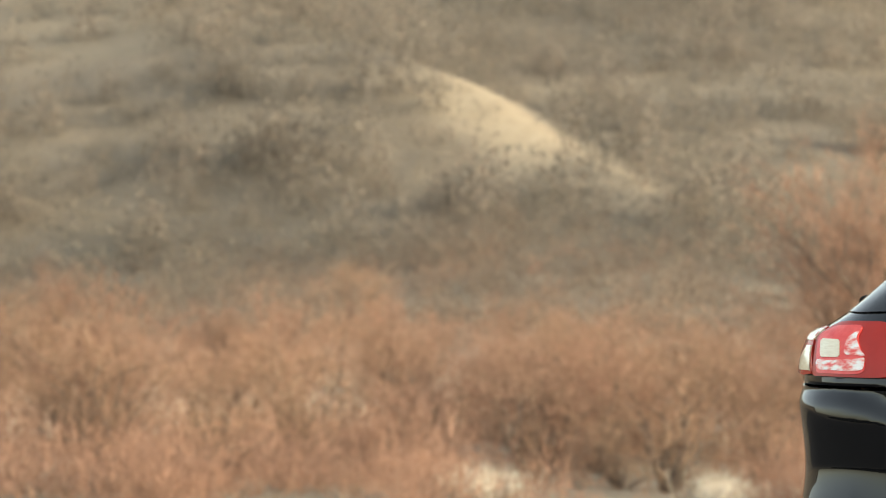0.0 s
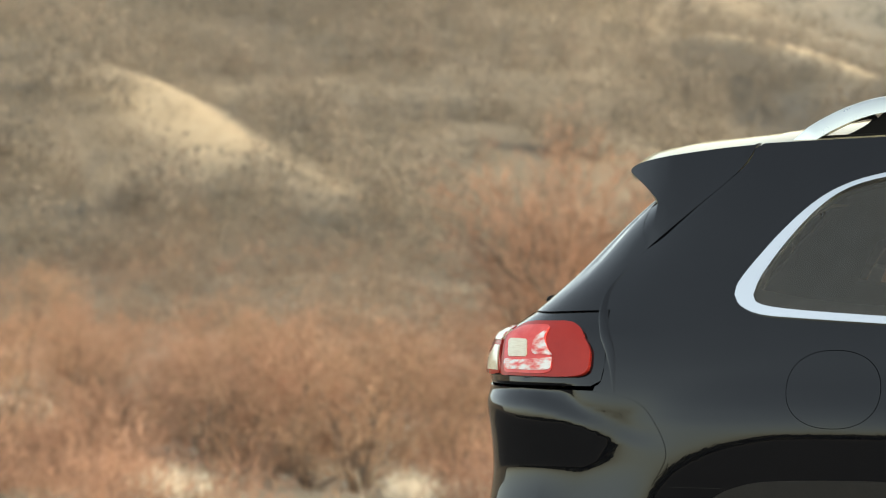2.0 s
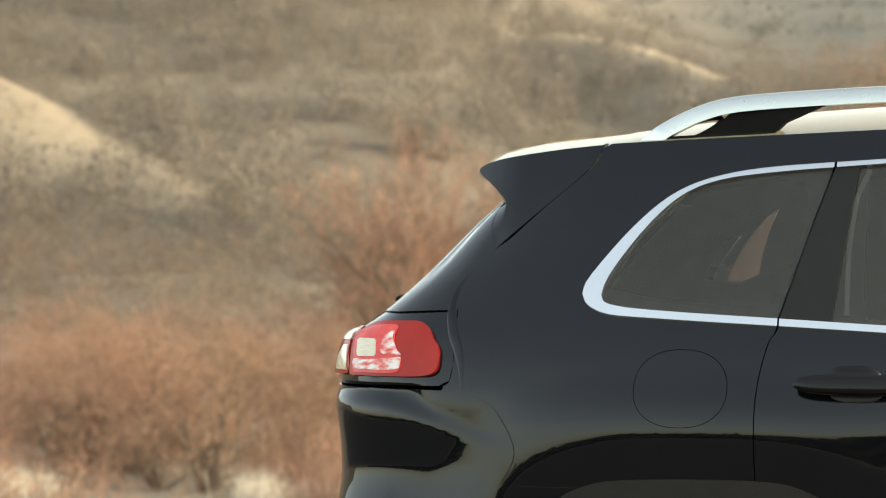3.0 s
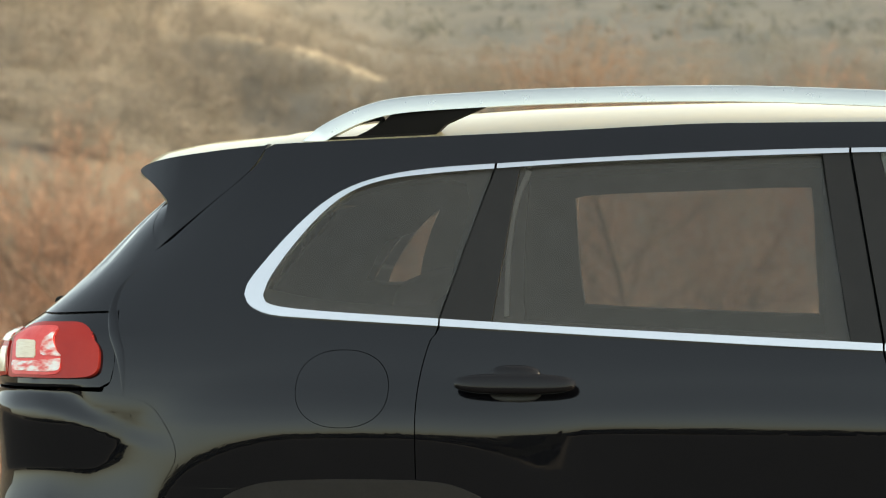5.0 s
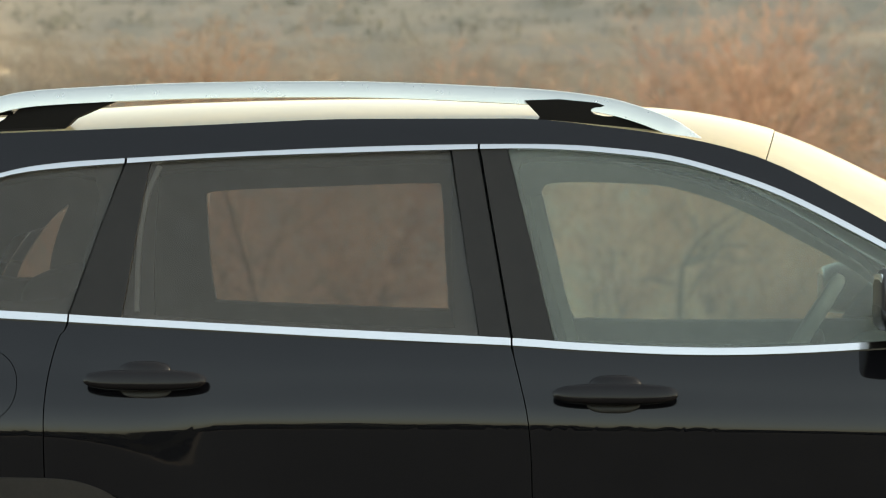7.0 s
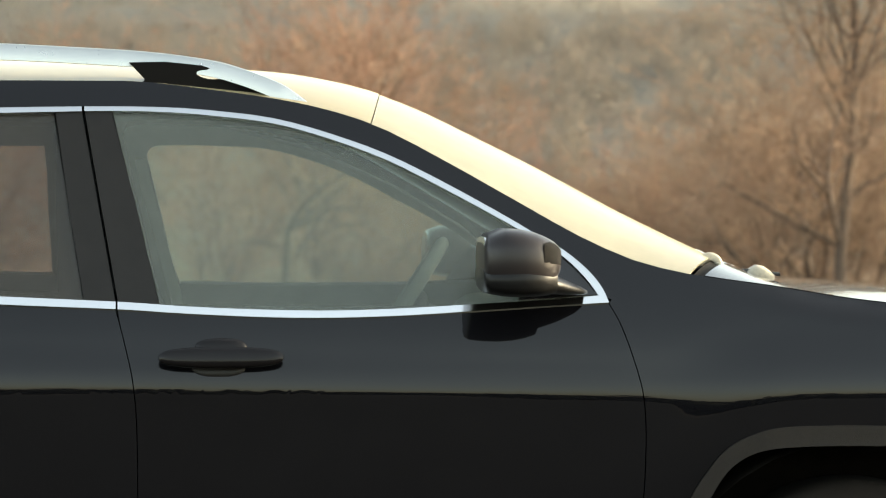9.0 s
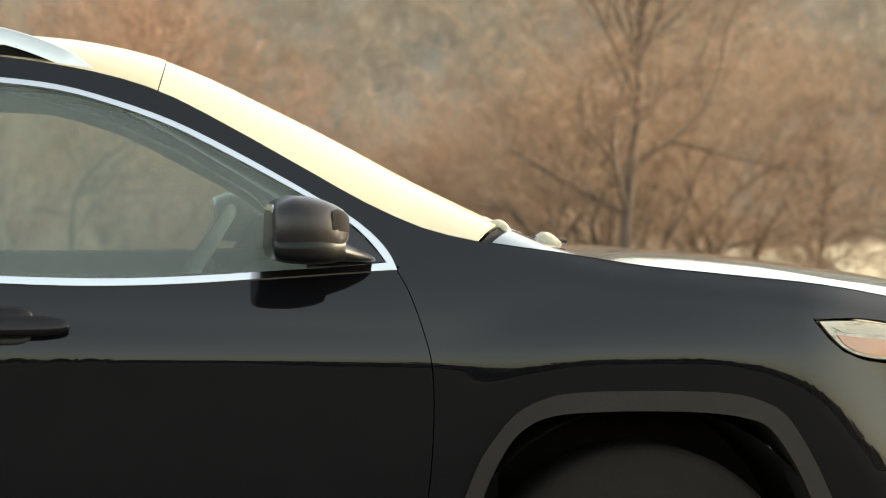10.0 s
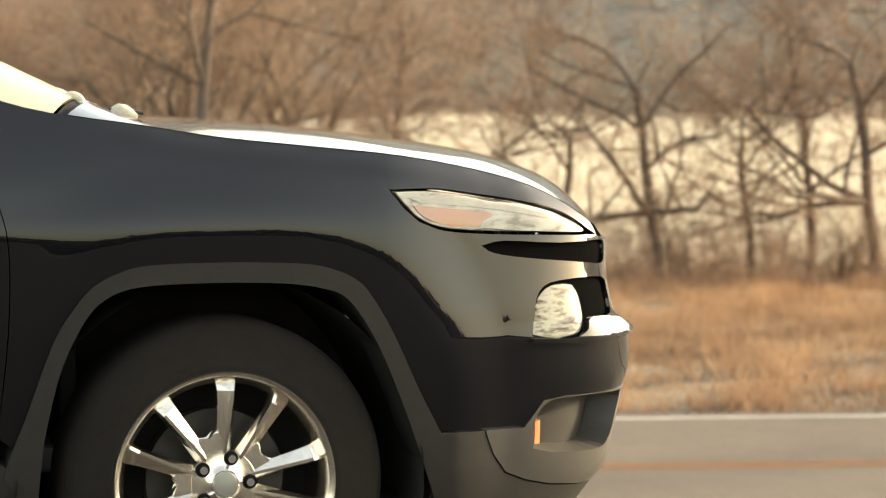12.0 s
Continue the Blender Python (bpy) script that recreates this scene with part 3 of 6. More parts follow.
PALE_TRIM = mat("pale_trim", [(0.35, (0.42, 0.39, 0.31)), (0.65, (0.62, 0.58, 0.47))], 30, 0.5, spec=0.4, fine=120)
GLOSS_BLACK = mat("gloss_black_trim", [(0.012, 0.012, 0.013)], 20, 0.12, coat=0.6)
MIRROR_CAP = mat("satin_mirror_cap", [(0.02, 0.016, 0.016)], 20, 0.3, spec=0.45)
RECESS_SHADE = mat("recess_shade_black", [(0.004, 0.004, 0.004)], 20, 1.0, spec=0.0)
HANDLE_BLACK = mat("handle_black", [(0.008, 0.007, 0.0075)], 20, 0.2, spec=0.3)
LAMP_BLACK = mat("lamp_housing_black", [(0.009, 0.009, 0.009)], 20, 0.3, spec=0.25)
PILLAR_BLACK = mat("pillar_black", [(0.018, 0.017, 0.0155)], 20, 0.3, spec=0.28)
CLADDING = mat("grained_plastic", [(0.3, (0.016, 0.0145, 0.013)), (0.7, (0.024, 0.0215, 0.019))], 25, 0.66, spec=0.25, bump=0.25, bump_scale=700, fine=200)
RUBBER = mat("tyre_rubber", [(0.3, (0.0095, 0.0076, 0.006)), (0.7, (0.016, 0.013, 0.0102))], 12, 0.85, spec=0.22, bump=0.15, bump_scale=300, fine=90)
MATT_BLACK = mat("matt_black", [(0.006, 0.0055, 0.005)], 20, 0.9, spec=0.2)
WELL_LINER = mat("felted_well_liner", [(0.3, (0.02, 0.018, 0.0155)), (0.7, (0.03, 0.027, 0.023))], 20, 0.95, spec=0.1, bump=0.2, bump_scale=300)
SILVER_PLASTIC = mat("smooth_grey_plastic", [(0.055, 0.05, 0.044)], 20, 0.42, bump=0.1, bump_scale=400)
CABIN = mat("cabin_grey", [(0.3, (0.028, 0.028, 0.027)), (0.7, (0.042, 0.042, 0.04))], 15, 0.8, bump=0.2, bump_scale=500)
# lighter copy of the lining grey: daylight on the far side, in the colour
LIT_LINING = mat("lit_far_lining", [(0.17, 0.172, 0.16)], 15, 0.85, bump=0.2, bump_scale=400)
CABIN_LIGHT = mat("headliner_grey", [(0.34, 0.335, 0.31)], 15, 0.9, bump=0.2, bump_scale=500)
LEATHER = mat("dark_leather", [(0.03, 0.03, 0.03)], 15, 0.55, bump=0.3, bump_scale=250)
RED_LENS = mat("red_lens", [(0.3, (0.38, 0.02, 0.014)), (0.7, (0.46, 0.034, 0.022))], 8, 0.15, spec=0.3)
# sunlit brightness and white glints of the tail lamp, put into these reds
RED_BRIGHT = mat("bright_red_reflector", [(0.3, (0.78, 0.05, 0.045)), (0.7, (0.9, 0.11, 0.09))], 30, 0.12, spec=0.5)
RED_GLINTS = mat("painted_red_glints", [(0.36, (0.88, 0.09, 0.08)), (0.46, (0.95, 0.42, 0.36)), (0.56, (0.97, 0.85, 0.8)), (0.7, (1.0, 0.95, 0.9))], 48, 0.12, stretch=(0.6, 1, 1.5), spec=0.5)
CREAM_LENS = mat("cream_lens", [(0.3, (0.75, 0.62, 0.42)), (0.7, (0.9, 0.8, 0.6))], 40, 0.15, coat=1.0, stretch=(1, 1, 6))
AMBER = mat("amber_lens", [(0.9, 0.36, 0.16)], 20, 0.2, coat=1.0)
# dark-to-cream tones colour in the sun's sparkle on headlight and fog lamp
SPARKLE_REFLECTOR = mat("sparkle_painted_reflector", [(0.36, (0.4, 0.34, 0.26)), (0.48, (0.72, 0.65, 0.53)), (0.62, (0.85, 0.8, 0.68))], 30, 0.42, 0.55, bump=0.3, bump_scale=45, stretch=(0.6, 1, 2.2))
FACET_GLINTS = mat("lamp_facet_glints", [(0.38, (0.1, 0.075, 0.05)), (0.46, (0.4, 0.35, 0.26)), (0.56, (0.8, 0.75, 0.62))], 40, 0.3, 0.35, bump=0.3, bump_scale=60, stretch=(0.55, 1, 1.9))

car = new("sport_utility_vehicle")
car.location = (0, 0, 0)
tagged(car, "glossy black sport utility vehicle with chrome window trim on asphalt", "car")

# lines shared by neighbouring panels: (along, height)
C_CUT = [(-0.998, 1.506), (-1.047, 1.344), (-1.097, 1.152), (-1.114, 1.12), (-1.13, 1.053), (-1.137, 0.981), (-1.136, 0.88), (-1.133, 0.787)]
B_CUT = [(-0.226, 1.533), (-0.197, 1.366), (-0.150, 1.105), (-0.134, 1.036), (-0.114, 0.941), (-0.106, 0.799), (-0.106, 0.43)]
A_CUT = [(0.893, 1.114), (0.918, 1.065), (0.946, 0.981), (0.962, 0.909), (0.966, 0.814), (0.958, 0.667), (0.93, 0.43)]
DLO_BOT = [(-1.541, 1.218), (-1.524, 1.194), (-1.475, 1.175), (-1.373, 1.167), (-1.193, 1.157), (-1.097, 1.152), (-0.821, 1.137), (-0.581, 1.124), (-0.341, 1.112), (-0.15, 1.104),
           (0.0, 1.094), (0.178, 1.086), (0.322, 1.085), (0.474, 1.09), (0.634, 1.1), (0.778, 1.109), (0.893, 1.115)]
DLO_TOP = [(-1.541, 1.218), (-1.535, 1.246), (-1.498, 1.298), (-1.443, 1.364), (-1.384, 1.42), (-1.324, 1.456), (-1.248, 1.48), (-1.146, 1.496), (-1.0, 1.506), (-0.721, 1.521), (-0.473, 1.531),
           (-0.226, 1.536), (-0.058, 1.535), (0.062, 1.527), (0.186, 1.511), (0.306, 1.478), (0.426, 1.434), (0.546, 1.374), (0.666, 1.307), (0.738, 1.264), (0.802, 1.226), (0.852, 1.183), (0.88, 1.146), (0.893, 1.115)]


def arch_line(wheel, grow, z_low, dz=0.0, front_face=1):
    """The wheel arch's rounded trapezoid, from its door side round to the bumper side; grow widens it."""
    half = [(-0.47, 0.44), (-0.435, 0.53), (-0.378, 0.687), (-0.334, 0.759), (-0.29, 0.808), (-0.23, 0.838), (-0.16, 0.851), (0.0, 0.853), (0.162, 0.847), (0.238, 0.833), (0.298, 0.803), (0.338, 0.752),
            (0.382, 0.675), (0.438, 0.558), (0.494, 0.458)]
    inner = [(-0.40, 0.44), (-0.386, 0.53), (-0.358, 0.638), (-0.31, 0.735), (-0.266, 0.78), (-0.21, 0.802), (-0.126, 0.809), (0.0, 0.81), (0.126, 0.805), (0.214, 0.792), (0.27, 0.767), (0.326, 0.69),
             (0.37, 0.6), (0.414, 0.496), (0.446, 0.416)]
    pts = [(a[0] * (1 - grow) + b[0] * grow, a[1] * (1 - grow) + b[1] * grow) for a, b in zip(inner, half)]
    end = pts[-1]
    pts = [(pts[0][0] - 0.01, z_low)] + pts + [(end[0] + 0.045 * (end[1] - z_low) / 0.11, z_low)]
    return [(wheel + front_face * a, b + dz * smooth(0.5, 0.75, b)) for a, b in pts]


F_OUT, F_IN = rounded(arch_line(WHEELS[0], 1.0, 0.40), 3), rounded(arch_line(WHEELS[0], 0.0, 0.28), 3)
R_OUT, R_IN = rounded(arch_line(WHEELS[1], 1.0, 0.40, -0.028, -1), 3), rounded(arch_line(WHEELS[1], 0.0, 0.28, -0.028, -1), 3)
R_CROSS = next(((a[0] + (b[0] - a[0]) * (a[1] - 0.80) / (a[1] - b[1]), 0.80) for a, b in zip(R_OUT, R_OUT[1:]) if a[0] < -1.4 and a[1] >= 0.80 > b[1]))
TOP_EDGE = [(float(s), float(EDGE_Z(s))) for s in np.linspace(-1.52, 2.445, 70)]
SPOILER_CUT = [(-1.52, 1.556), (-1.556, 1.494), (-1.72, 1.41), (-1.885, 1.32)]
RECESS = [(-1.885, 1.18), (-1.85, 1.14), (-1.831, 1.10), (-1.827, 1.06), (-1.833, 1.024), (-1.85, 1.012)]
BUMPER_REAR_TOP = [(-1.85, 1.004), (-1.75, 0.985), (-1.70, 0.94), (-1.668, 0.87), (-1.70, 0.80)]
HEADLIGHT = ring([(1.822, 0.998), (1.92, 0.997), (2.031, 0.982), (2.134, 0.967), (2.213, 0.951), (2.283, 0.929), (2.345, 0.897), (2.28, 0.895), (2.192, 0.899), (2.056, 0.905), (1.944, 0.915), (1.882, 0.936), (1.845, 0.97)])
shrink = lambda loop, d: [(x - d * (x - cx) / max(1e-6, math.hypot(x - cx, z - cz)) * 1.0, z - d * (z - cz) / max(1e-6, math.hypot(x - cx, z - cz))) for cx, cz in [tuple(np.mean(np.array(loop), axis=0))] for x, z in loop]


def clip(line, x0, x1):
    """The part of a line between x0 and x1, with ends cut exactly there."""
    res = []
    for a, b in zip(line, line[1:]):
        if x0 <= a[0] <= x1:
            res.append(a)
        for x in sorted((x0, x1), reverse=b[0] < a[0]):
            if min(a[0], b[0]) < x < max(a[0], b[0]):
                t = (x - a[0]) / (b[0] - a[0])
                res.append((x, a[1] + (b[1] - a[1]) * t))
    if x0 <= line[-1][0] <= x1:
        res.append(line[-1])
    return res


A_FOOT = (1.076, float(EDGE_Z(1.076)))


def spoiler_width(x, z):
    d = 1.553 - z
    return 0.6735 + 0.6 * d - 0.52 * d * d - 0.12 * max(0.0, -1.55 - x) - 1.1 * max(0.0, -1.72 - x) ** 1.6


def side_parts(side):
    c_cut, b_cut, a_cut = rounded(C_CUT), rounded(B_CUT), rounded(A_CUT)
    dlo_top, dlo_bot = rounded(DLO_TOP, 3), rounded(DLO_BOT, 3)
    if side < 0:   # the far quarter window reaches a little further back
        dlo_top, dlo_bot = ([(x - 0.06 * smooth(-1.2, -1.38, x), z) for x, z in line] for line in (dlo_top, dlo_bot))
    g = 0.0012
    # body side frame with roof side, C pillar and rear quarter
    loop = TOP_EDGE[:]
    loop = [p for p in loop if p[0] < 1.07] + [A_FOOT]
    loop += [(0.90, 1.121)]
    loop += [p for p in dlo_top[::-1][1:]]
    loop += clip(dlo_bot, -1.53, -1.0995)
    low = [p for p in c_cut if p[1] < 1.15]
    loop += [(p[0] - g, p[1]) for p in low]
    arch = [p for p in R_OUT if p[0] < -1.13 and p[1] > 0.80]
    loop += arch + [R_CROSS]
    loop += [(-1.70, 0.80)] + rounded(BUMPER_REAR_TOP[::-1])[1:]
    loop += rounded(RECESS[::-1])[1:]
    loop += [(-1.905, 1.24), (-1.885, 1.318)]
    loop += [(p[0] - 0.016, p[1] + 0.001) for p in rounded(SPOILER_CUT)[::-1][1:-1]]
    hole = [(-1.301 + 0.1035 * math.copysign(abs(math.cos(a)) ** 0.88, math.cos(a)), 1.017 + 0.0835 * math.copysign(abs(math.sin(a)) ** 0.88, math.sin(a)))
            for a in [2 * math.pi * i / 48 for i in range(48)]]
    panel("side_frame", [loop, hole], PAINT, car, side, cell=(0.025, 0.018))
    door = [((p[0] + 1.301) * 0.986 - 1.301, (p[1] - 1.017) * 0.984 + 1.017) for p in hole]
    panel("fuel_door", door, PAINT, car, side, out=0.0008, cell=(0.03, 0.03), depth=0.01)
    panel("fuel_door_recess", hole, MATT_BLACK, car, side, out=-0.011, depth=0.002, cell=(0.1, 0.1))

    # doors
    rear = [(p[0] + g, p[1]) for p in c_cut if p[1] < 1.15][::-1]
    arch_door = [p for p in R_OUT if p[0] > -1.13][::-1]
    loop = [p for p in arch_door if p[1] < 0.80 and p[1] > 0.43] 
    loop = loop + rear[0:] + clip(dlo_bot, -1.0935, -0.1535) + [(p[0] - g, p[1]) for p in b_cut if p[1] < 1.105] + [(-0.109, 0.43)]
    rd = panel("rear_door", loop, PAINT, car, side, cell=(0.025, 0.02))
    loop = [(p[0] + g, p[1]) for p in b_cut if p[1] < 1.105][::-1] + clip(dlo_bot, -0.1475, 0.889) + [(p[0] - g, p[1]) for p in a_cut]
    fd = panel("front_door", loop, PAINT, car, side, cell=(0.03, 0.02))

    # front fender
    loop = [(p[0] + g, p[1]) for p in a_cut if p[1] > 0.45][::-1] + [(0.90, 1.121), A_FOOT] + [p for p in TOP_EDGE if 1.08 < p[0] < 1.80]
    loop += [(1.80, 1.081), (1.81, 1.0), (1.84, 0.962), (1.878, 0.93), (1.89, 0.80), (1.86, 0.70)]
    fender_arch = [p for p in F_OUT if p[0] < 1.86 and 0.45 < p[1]]
    fender_arch = [p for p in fender_arch if not (p[0] > 1.6 and p[1] < 0.66)]
    panel("front_fender", loop + fender_arch[::-1], PAINT, car, side, cell=(0.025, 0.018))
    # part of the hood's flank above the headlight
    loop = [(1.80, 1.081)] + [p for p in TOP_EDGE if 1.80 < p[0] < 2.44] + [(2.40, 0.885)] + rounded([(2.352, 0.905), (2.29, 0.936), (2.216, 0.958), (2.134, 0.974), (2.031, 0.989), (1.92, 1.004), (1.81, 1.004)])
    panel("hood_flank", loop, PAINT, car, side, cell=(0.04, 0.02))

    # flares and sill cladding
    for name, out_l, in_l in (("front_flare", F_OUT, F_IN), ("rear_flare", R_OUT, R_IN)):
        panel(name, out_l + in_l[::-1], CLADDING, car, side, out=0.010, depth=0.13, cell=(0.05, 0.04), label="dark grained plastic wheel arch flare")
    panel("sill_cladding", [(-0.80, 0.22), (-0.80, 0.42), (-0.78, 0.44), (0.93, 0.44), (0.965, 0.42), (1.0, 0.22)], CLADDING, car, side, out=0.008, depth=0.05, label="dark grained plastic sill")

    # chrome round the windows
    in_top = rounded([(-1.497, 1.217), (-1.485, 1.257), (-1.443, 1.324), (-1.386, 1.394), (-1.325, 1.443), (-1.249, 1.47), (-1.145, 1.484), (-1.0, 1.495), (-0.721, 1.511), (-0.23, 1.5255), (-0.058, 1.5245), (0.062, 1.5155), (0.186, 1.4995),
                      (0.306, 1.466), (0.426, 1.421), (0.546, 1.36), (0.666, 1.294), (0.735, 1.2535), (0.80, 1.212), (0.843, 1.169), (0.871, 1.131)], 3)
    in_bot = rounded([(-1.497, 1.217), (-1.477, 1.197), (-1.373, 1.184), (-1.101, 1.168), (-0.821, 1.152), (-0.5, 1.136), (-0.15, 1.1195), (0.0, 1.109), (0.178, 1.1015), (0.322, 1.10), (0.474, 1.105), (0.634, 1.114), (0.778, 1.122), (0.871, 1.13)], 3)
    if side < 0:
        in_top, in_bot = ([(x - 0.06 * smooth(-1.2, -1.38, x), z) for x, z in line] for line in (in_top, in_bot))
    for x0, x1 in ((-1.6, -1.0), (-0.9945, -0.2285), (-0.2235, 0.95)):
        t_out = clip(dlo_top, x0, x1)
        t_in = clip(in_top, x0, x1)
        if x0 < -1.5:   # the bow of the rear quarter window runs into the lower strip
            b_out = clip(dlo_bot, -1.6, -1.0985)
            b_in = clip(in_bot, -1.6, -1.0985)
            loop = t_out[::-1] + b_out[1:] + b_in[::-1] + t_in[1:]
            panel("chrome_strip", loop, CHROME, car, side, out=0.006, depth=0.012, cell=(0.06, 0.05), label="bright chrome window strip")
        elif x1 > 0.9:
            b_out = clip(dlo_bot, -0.148, 0.95)
            b_in = clip(in_bot, -0.148, 0.95)
            loop = t_out + b_out[::-1][1:] + b_in + t_in[::-1][1:]
            panel("chrome_strip", loop, CHROME, car, side, out=0.006, depth=0.012, cell=(0.06, 0.05), label="bright chrome window strip")
        else:
            panel("chrome_strip", t_out + t_in[::-1], CHROME, car, side, out=0.006, depth=0.012, cell=(0.06, 0.05), label="bright chrome window strip")
            b_out = clip(dlo_bot, -1.0945, -0.152)
            b_in = clip(in_bot, -1.0945, -0.152)
            panel("chrome_strip", b_out + b_in[::-1], CHROME, car, side, out=0.006, depth=0.012, cell=(0.06, 0.05), label="bright chrome window strip")

    # glass and black pillar covers
    def span(lo_t, hi_t, lo_b, hi_b):
        t = clip(in_top, lo_t, hi_t)
        b = clip(in_bot, lo_b, hi_b)
        return t + b[::-1]
    q = clip(in_top, -1.6, -1.002) + clip(in_bot, -1.6, -1.10)[::-1][:-1]
    panel("quarter_window", q, PRIVACY, car, side, out=-0.004, depth=0.004, label="dark tinted quarter window")
    if side > 0:
        panel("window_frame", [(-0.997, 1.495), (-0.944, 1.4985), (-0.9835, 1.162), (-1.095, 1.1675), (-1.046, 1.34)], PILLAR_BLACK, car, side, out=0.0, depth=0.012)
    panel("rear_door_window", span(-0.945 if side > 0 else -1.0, -0.29, -0.985 if side > 0 else -1.04, -0.22), PRIVACY, car, side, out=-0.006, depth=0.004, label="dark tinted door window")
    panel("pillar_cover", [(-0.285, 1.5245), (-0.229, 1.5255), (-0.199, 1.366), (-0.153, 1.1195), (-0.218, 1.1225), (-0.25, 1.30)], PILLAR_BLACK, car, side, out=0.001, depth=0.012, label="gloss black pillar cover")
    panel("pillar_cover", [(-0.222, 1.5255), (-0.165, 1.5258), (-0.105, 1.30), (-0.062, 1.114), (-0.147, 1.1195), (-0.193, 1.366)], PILLAR_BLACK, car, side, out=0.001, depth=0.012, label="gloss black pillar cover")
    panel("front_door_window", span(-0.163, 0.9, -0.06, 0.9), CLEAR, car, side, out=-0.006, depth=0.004, label="clear green-tinted door window")
    if side > 0:
        # light grey channel puts the frame's edge highlight into its colour
        path = [tuple(float(q) for q in body(np.array(sx), np.array(zz), -0.016)) for sx, zz in rounded([(-0.925, 1.488), (-0.945, 1.43), (-0.955, 1.36), (-0.957, 1.28), (-0.953, 1.172)], 4)]
        part("glass_channel", sweep_bm([(x, YC - v, zz) for x, v, zz in path], round_profile(0.012, 0.01, 0.003), up=(0, 1, 0)), CABIN_LIGHT, car, "window channel behind the tinted glass, edge highlight in its colour")
    # inner lining with its window openings
    lining = [(-1.56, 0.5), (-1.56, 1.24), (-1.50, 1.33), (-1.40, 1.45), (-1.28, 1.51), (-1.0, 1.535), (-0.25, 1.555), (0.08, 1.545), (0.32, 1.485), (0.55, 1.385), (0.74, 1.275), (0.90, 1.13), (0.95, 0.9), (0.9, 0.5)]
    hole_r = ring([(-1.03, 1.45), (-1.0, 1.474), (-0.7, 1.486), (-0.41, 1.494), (-0.376, 1.47), (-0.37, 1.30), (-0.365, 1.165), (-0.39, 1.15), (-0.7, 1.16), (-0.99, 1.172), (-1.02, 1.19), (-1.03, 1.3)], 3)
    hole_f = ring([(-0.11, 1.47), (-0.08, 1.495), (0.10, 1.494), (0.23, 1.483), (0.40, 1.43), (0.55, 1.355), (0.70, 1.275), (0.80, 1.20), (0.80, 1.14), (0.70, 1.125), (0.30, 1.12), (0.02, 1.125), (-0.03, 1.14), (-0.07, 1.30)], 3)
    hole_q = ring([(-1.515, 1.243), (-1.43, 1.236), (-1.405, 1.31), (-1.375, 1.39), (-1.35, 1.44), (-1.40, 1.40), (-1.465, 1.325)], 3)
    if side < 0:
        hole_r = [(-0.365 + (x + 0.365) * 0.965, z) for x, z in hole_r]
        hole_q = [(x - (0.10 if x < -1.44 else 0.035), z) for x, z in hole_q]
        lining = [(-1.95, 0.5), (-1.98, 1.2), (-1.90, 1.34), (-1.72, 1.48), (-1.46, 1.56), (-1.2, 1.565)] + lining[6:]
    if side > 0:   # seen from close by, the linings of the near windows keep clear of the glass
        hole_r = [(-0.605 + (x + 0.70) * 0.98, 1.325 + (z - 1.325) * 1.06) for x, z in hole_r]
        hole_f = [(0.35 + (x - 0.35) * 1.07, 1.31 + (z - 1.31) * 1.07) for x, z in hole_f]
        hole_q = ring([(-1.50, 1.23), (-1.46, 1.32), (-1.38, 1.41), (-1.28, 1.455), (-1.07, 1.465), (-1.08, 1.30), (-1.12, 1.20), (-1.35, 1.205)], 3)
    # near lining takes the shaded grey, far lining the lit one
    panel("inner_lining", [lining, hole_r, hole_f, hole_q], CABIN if side > 0 else LIT_LINING, car, side, out=-0.045, depth=0.02, cell=(0.1, 0.1), back=True)

    # rear: tailgate flank with lamp, bumper
    panel("rear_corner", [(-1.885, 1.182), (-1.905, 1.24), (-1.885, 1.318), (-2.0, 1.378), (-2.112, 1.44), (-2.30, 1.45), (-2.32, 1.30), (-2.34, 1.178), (-2.1, 1.176)], PAINT, car, side, cell=(0.03, 0.03))
    panel("spoiler_joint", [(-1.885, 1.30), (-1.80, 1.362), (-1.86, 1.42), (-1.99, 1.437), (-2.06, 1.41)], PAINT, car, side, out=-0.001, cell=(0.03, 0.03))
    panel("lamp_surround", [(-1.8845, 1.178), (-1.85, 1.14), (-1.833, 1.10), (-1.83, 1.06), (-1.836, 1.026), (-1.86, 1.014), (-2.05, 1.012), (-2.34, 1.014), (-2.34, 1.174), (-2.1, 1.172)], PAINT, car, side, out=-0.006, cell=(0.03, 0.03))
    lamp = panel("tail_lamp", ring([(-2.10, 1.156), (-2.02, 1.157), (-1.985, 1.157), (-1.958, 1.154), (-1.924, 1.143), (-1.893, 1.126), (-1.869, 1.10), (-1.864, 1.075), (-1.866, 1.052), (-1.882, 1.039), (-1.92, 1.034), (-1.99, 1.033), (-2.07, 1.0335), (-2.118, 1.035), (-2.124, 1.06), (-2.138, 1.10), (-2.155, 1.14), (-2.14, 1.152)], 4), RED_LENS, car, side, out=0.006, depth=0.02, cell=(0.03, 0.03), label="glossy red tail lamp with sunlit sparkle in its colours")
    panel("reflector", ring([(-2.05, 1.1485), (-2.025, 1.147), (-2.005, 1.136), (-1.982, 1.105), (-1.965, 1.08), (-1.957, 1.058), (-1.962, 1.045), (-1.99, 1.040), (-2.06, 1.0405), (-2.10, 1.042), (-2.113, 1.075), (-2.134, 1.125), (-2.13, 1.143), (-2.10, 1.147)], 3), RED_BRIGHT, lamp, side, out=0.0085, depth=0.006, cell=(0.03, 0.03), label="bright red reflector")
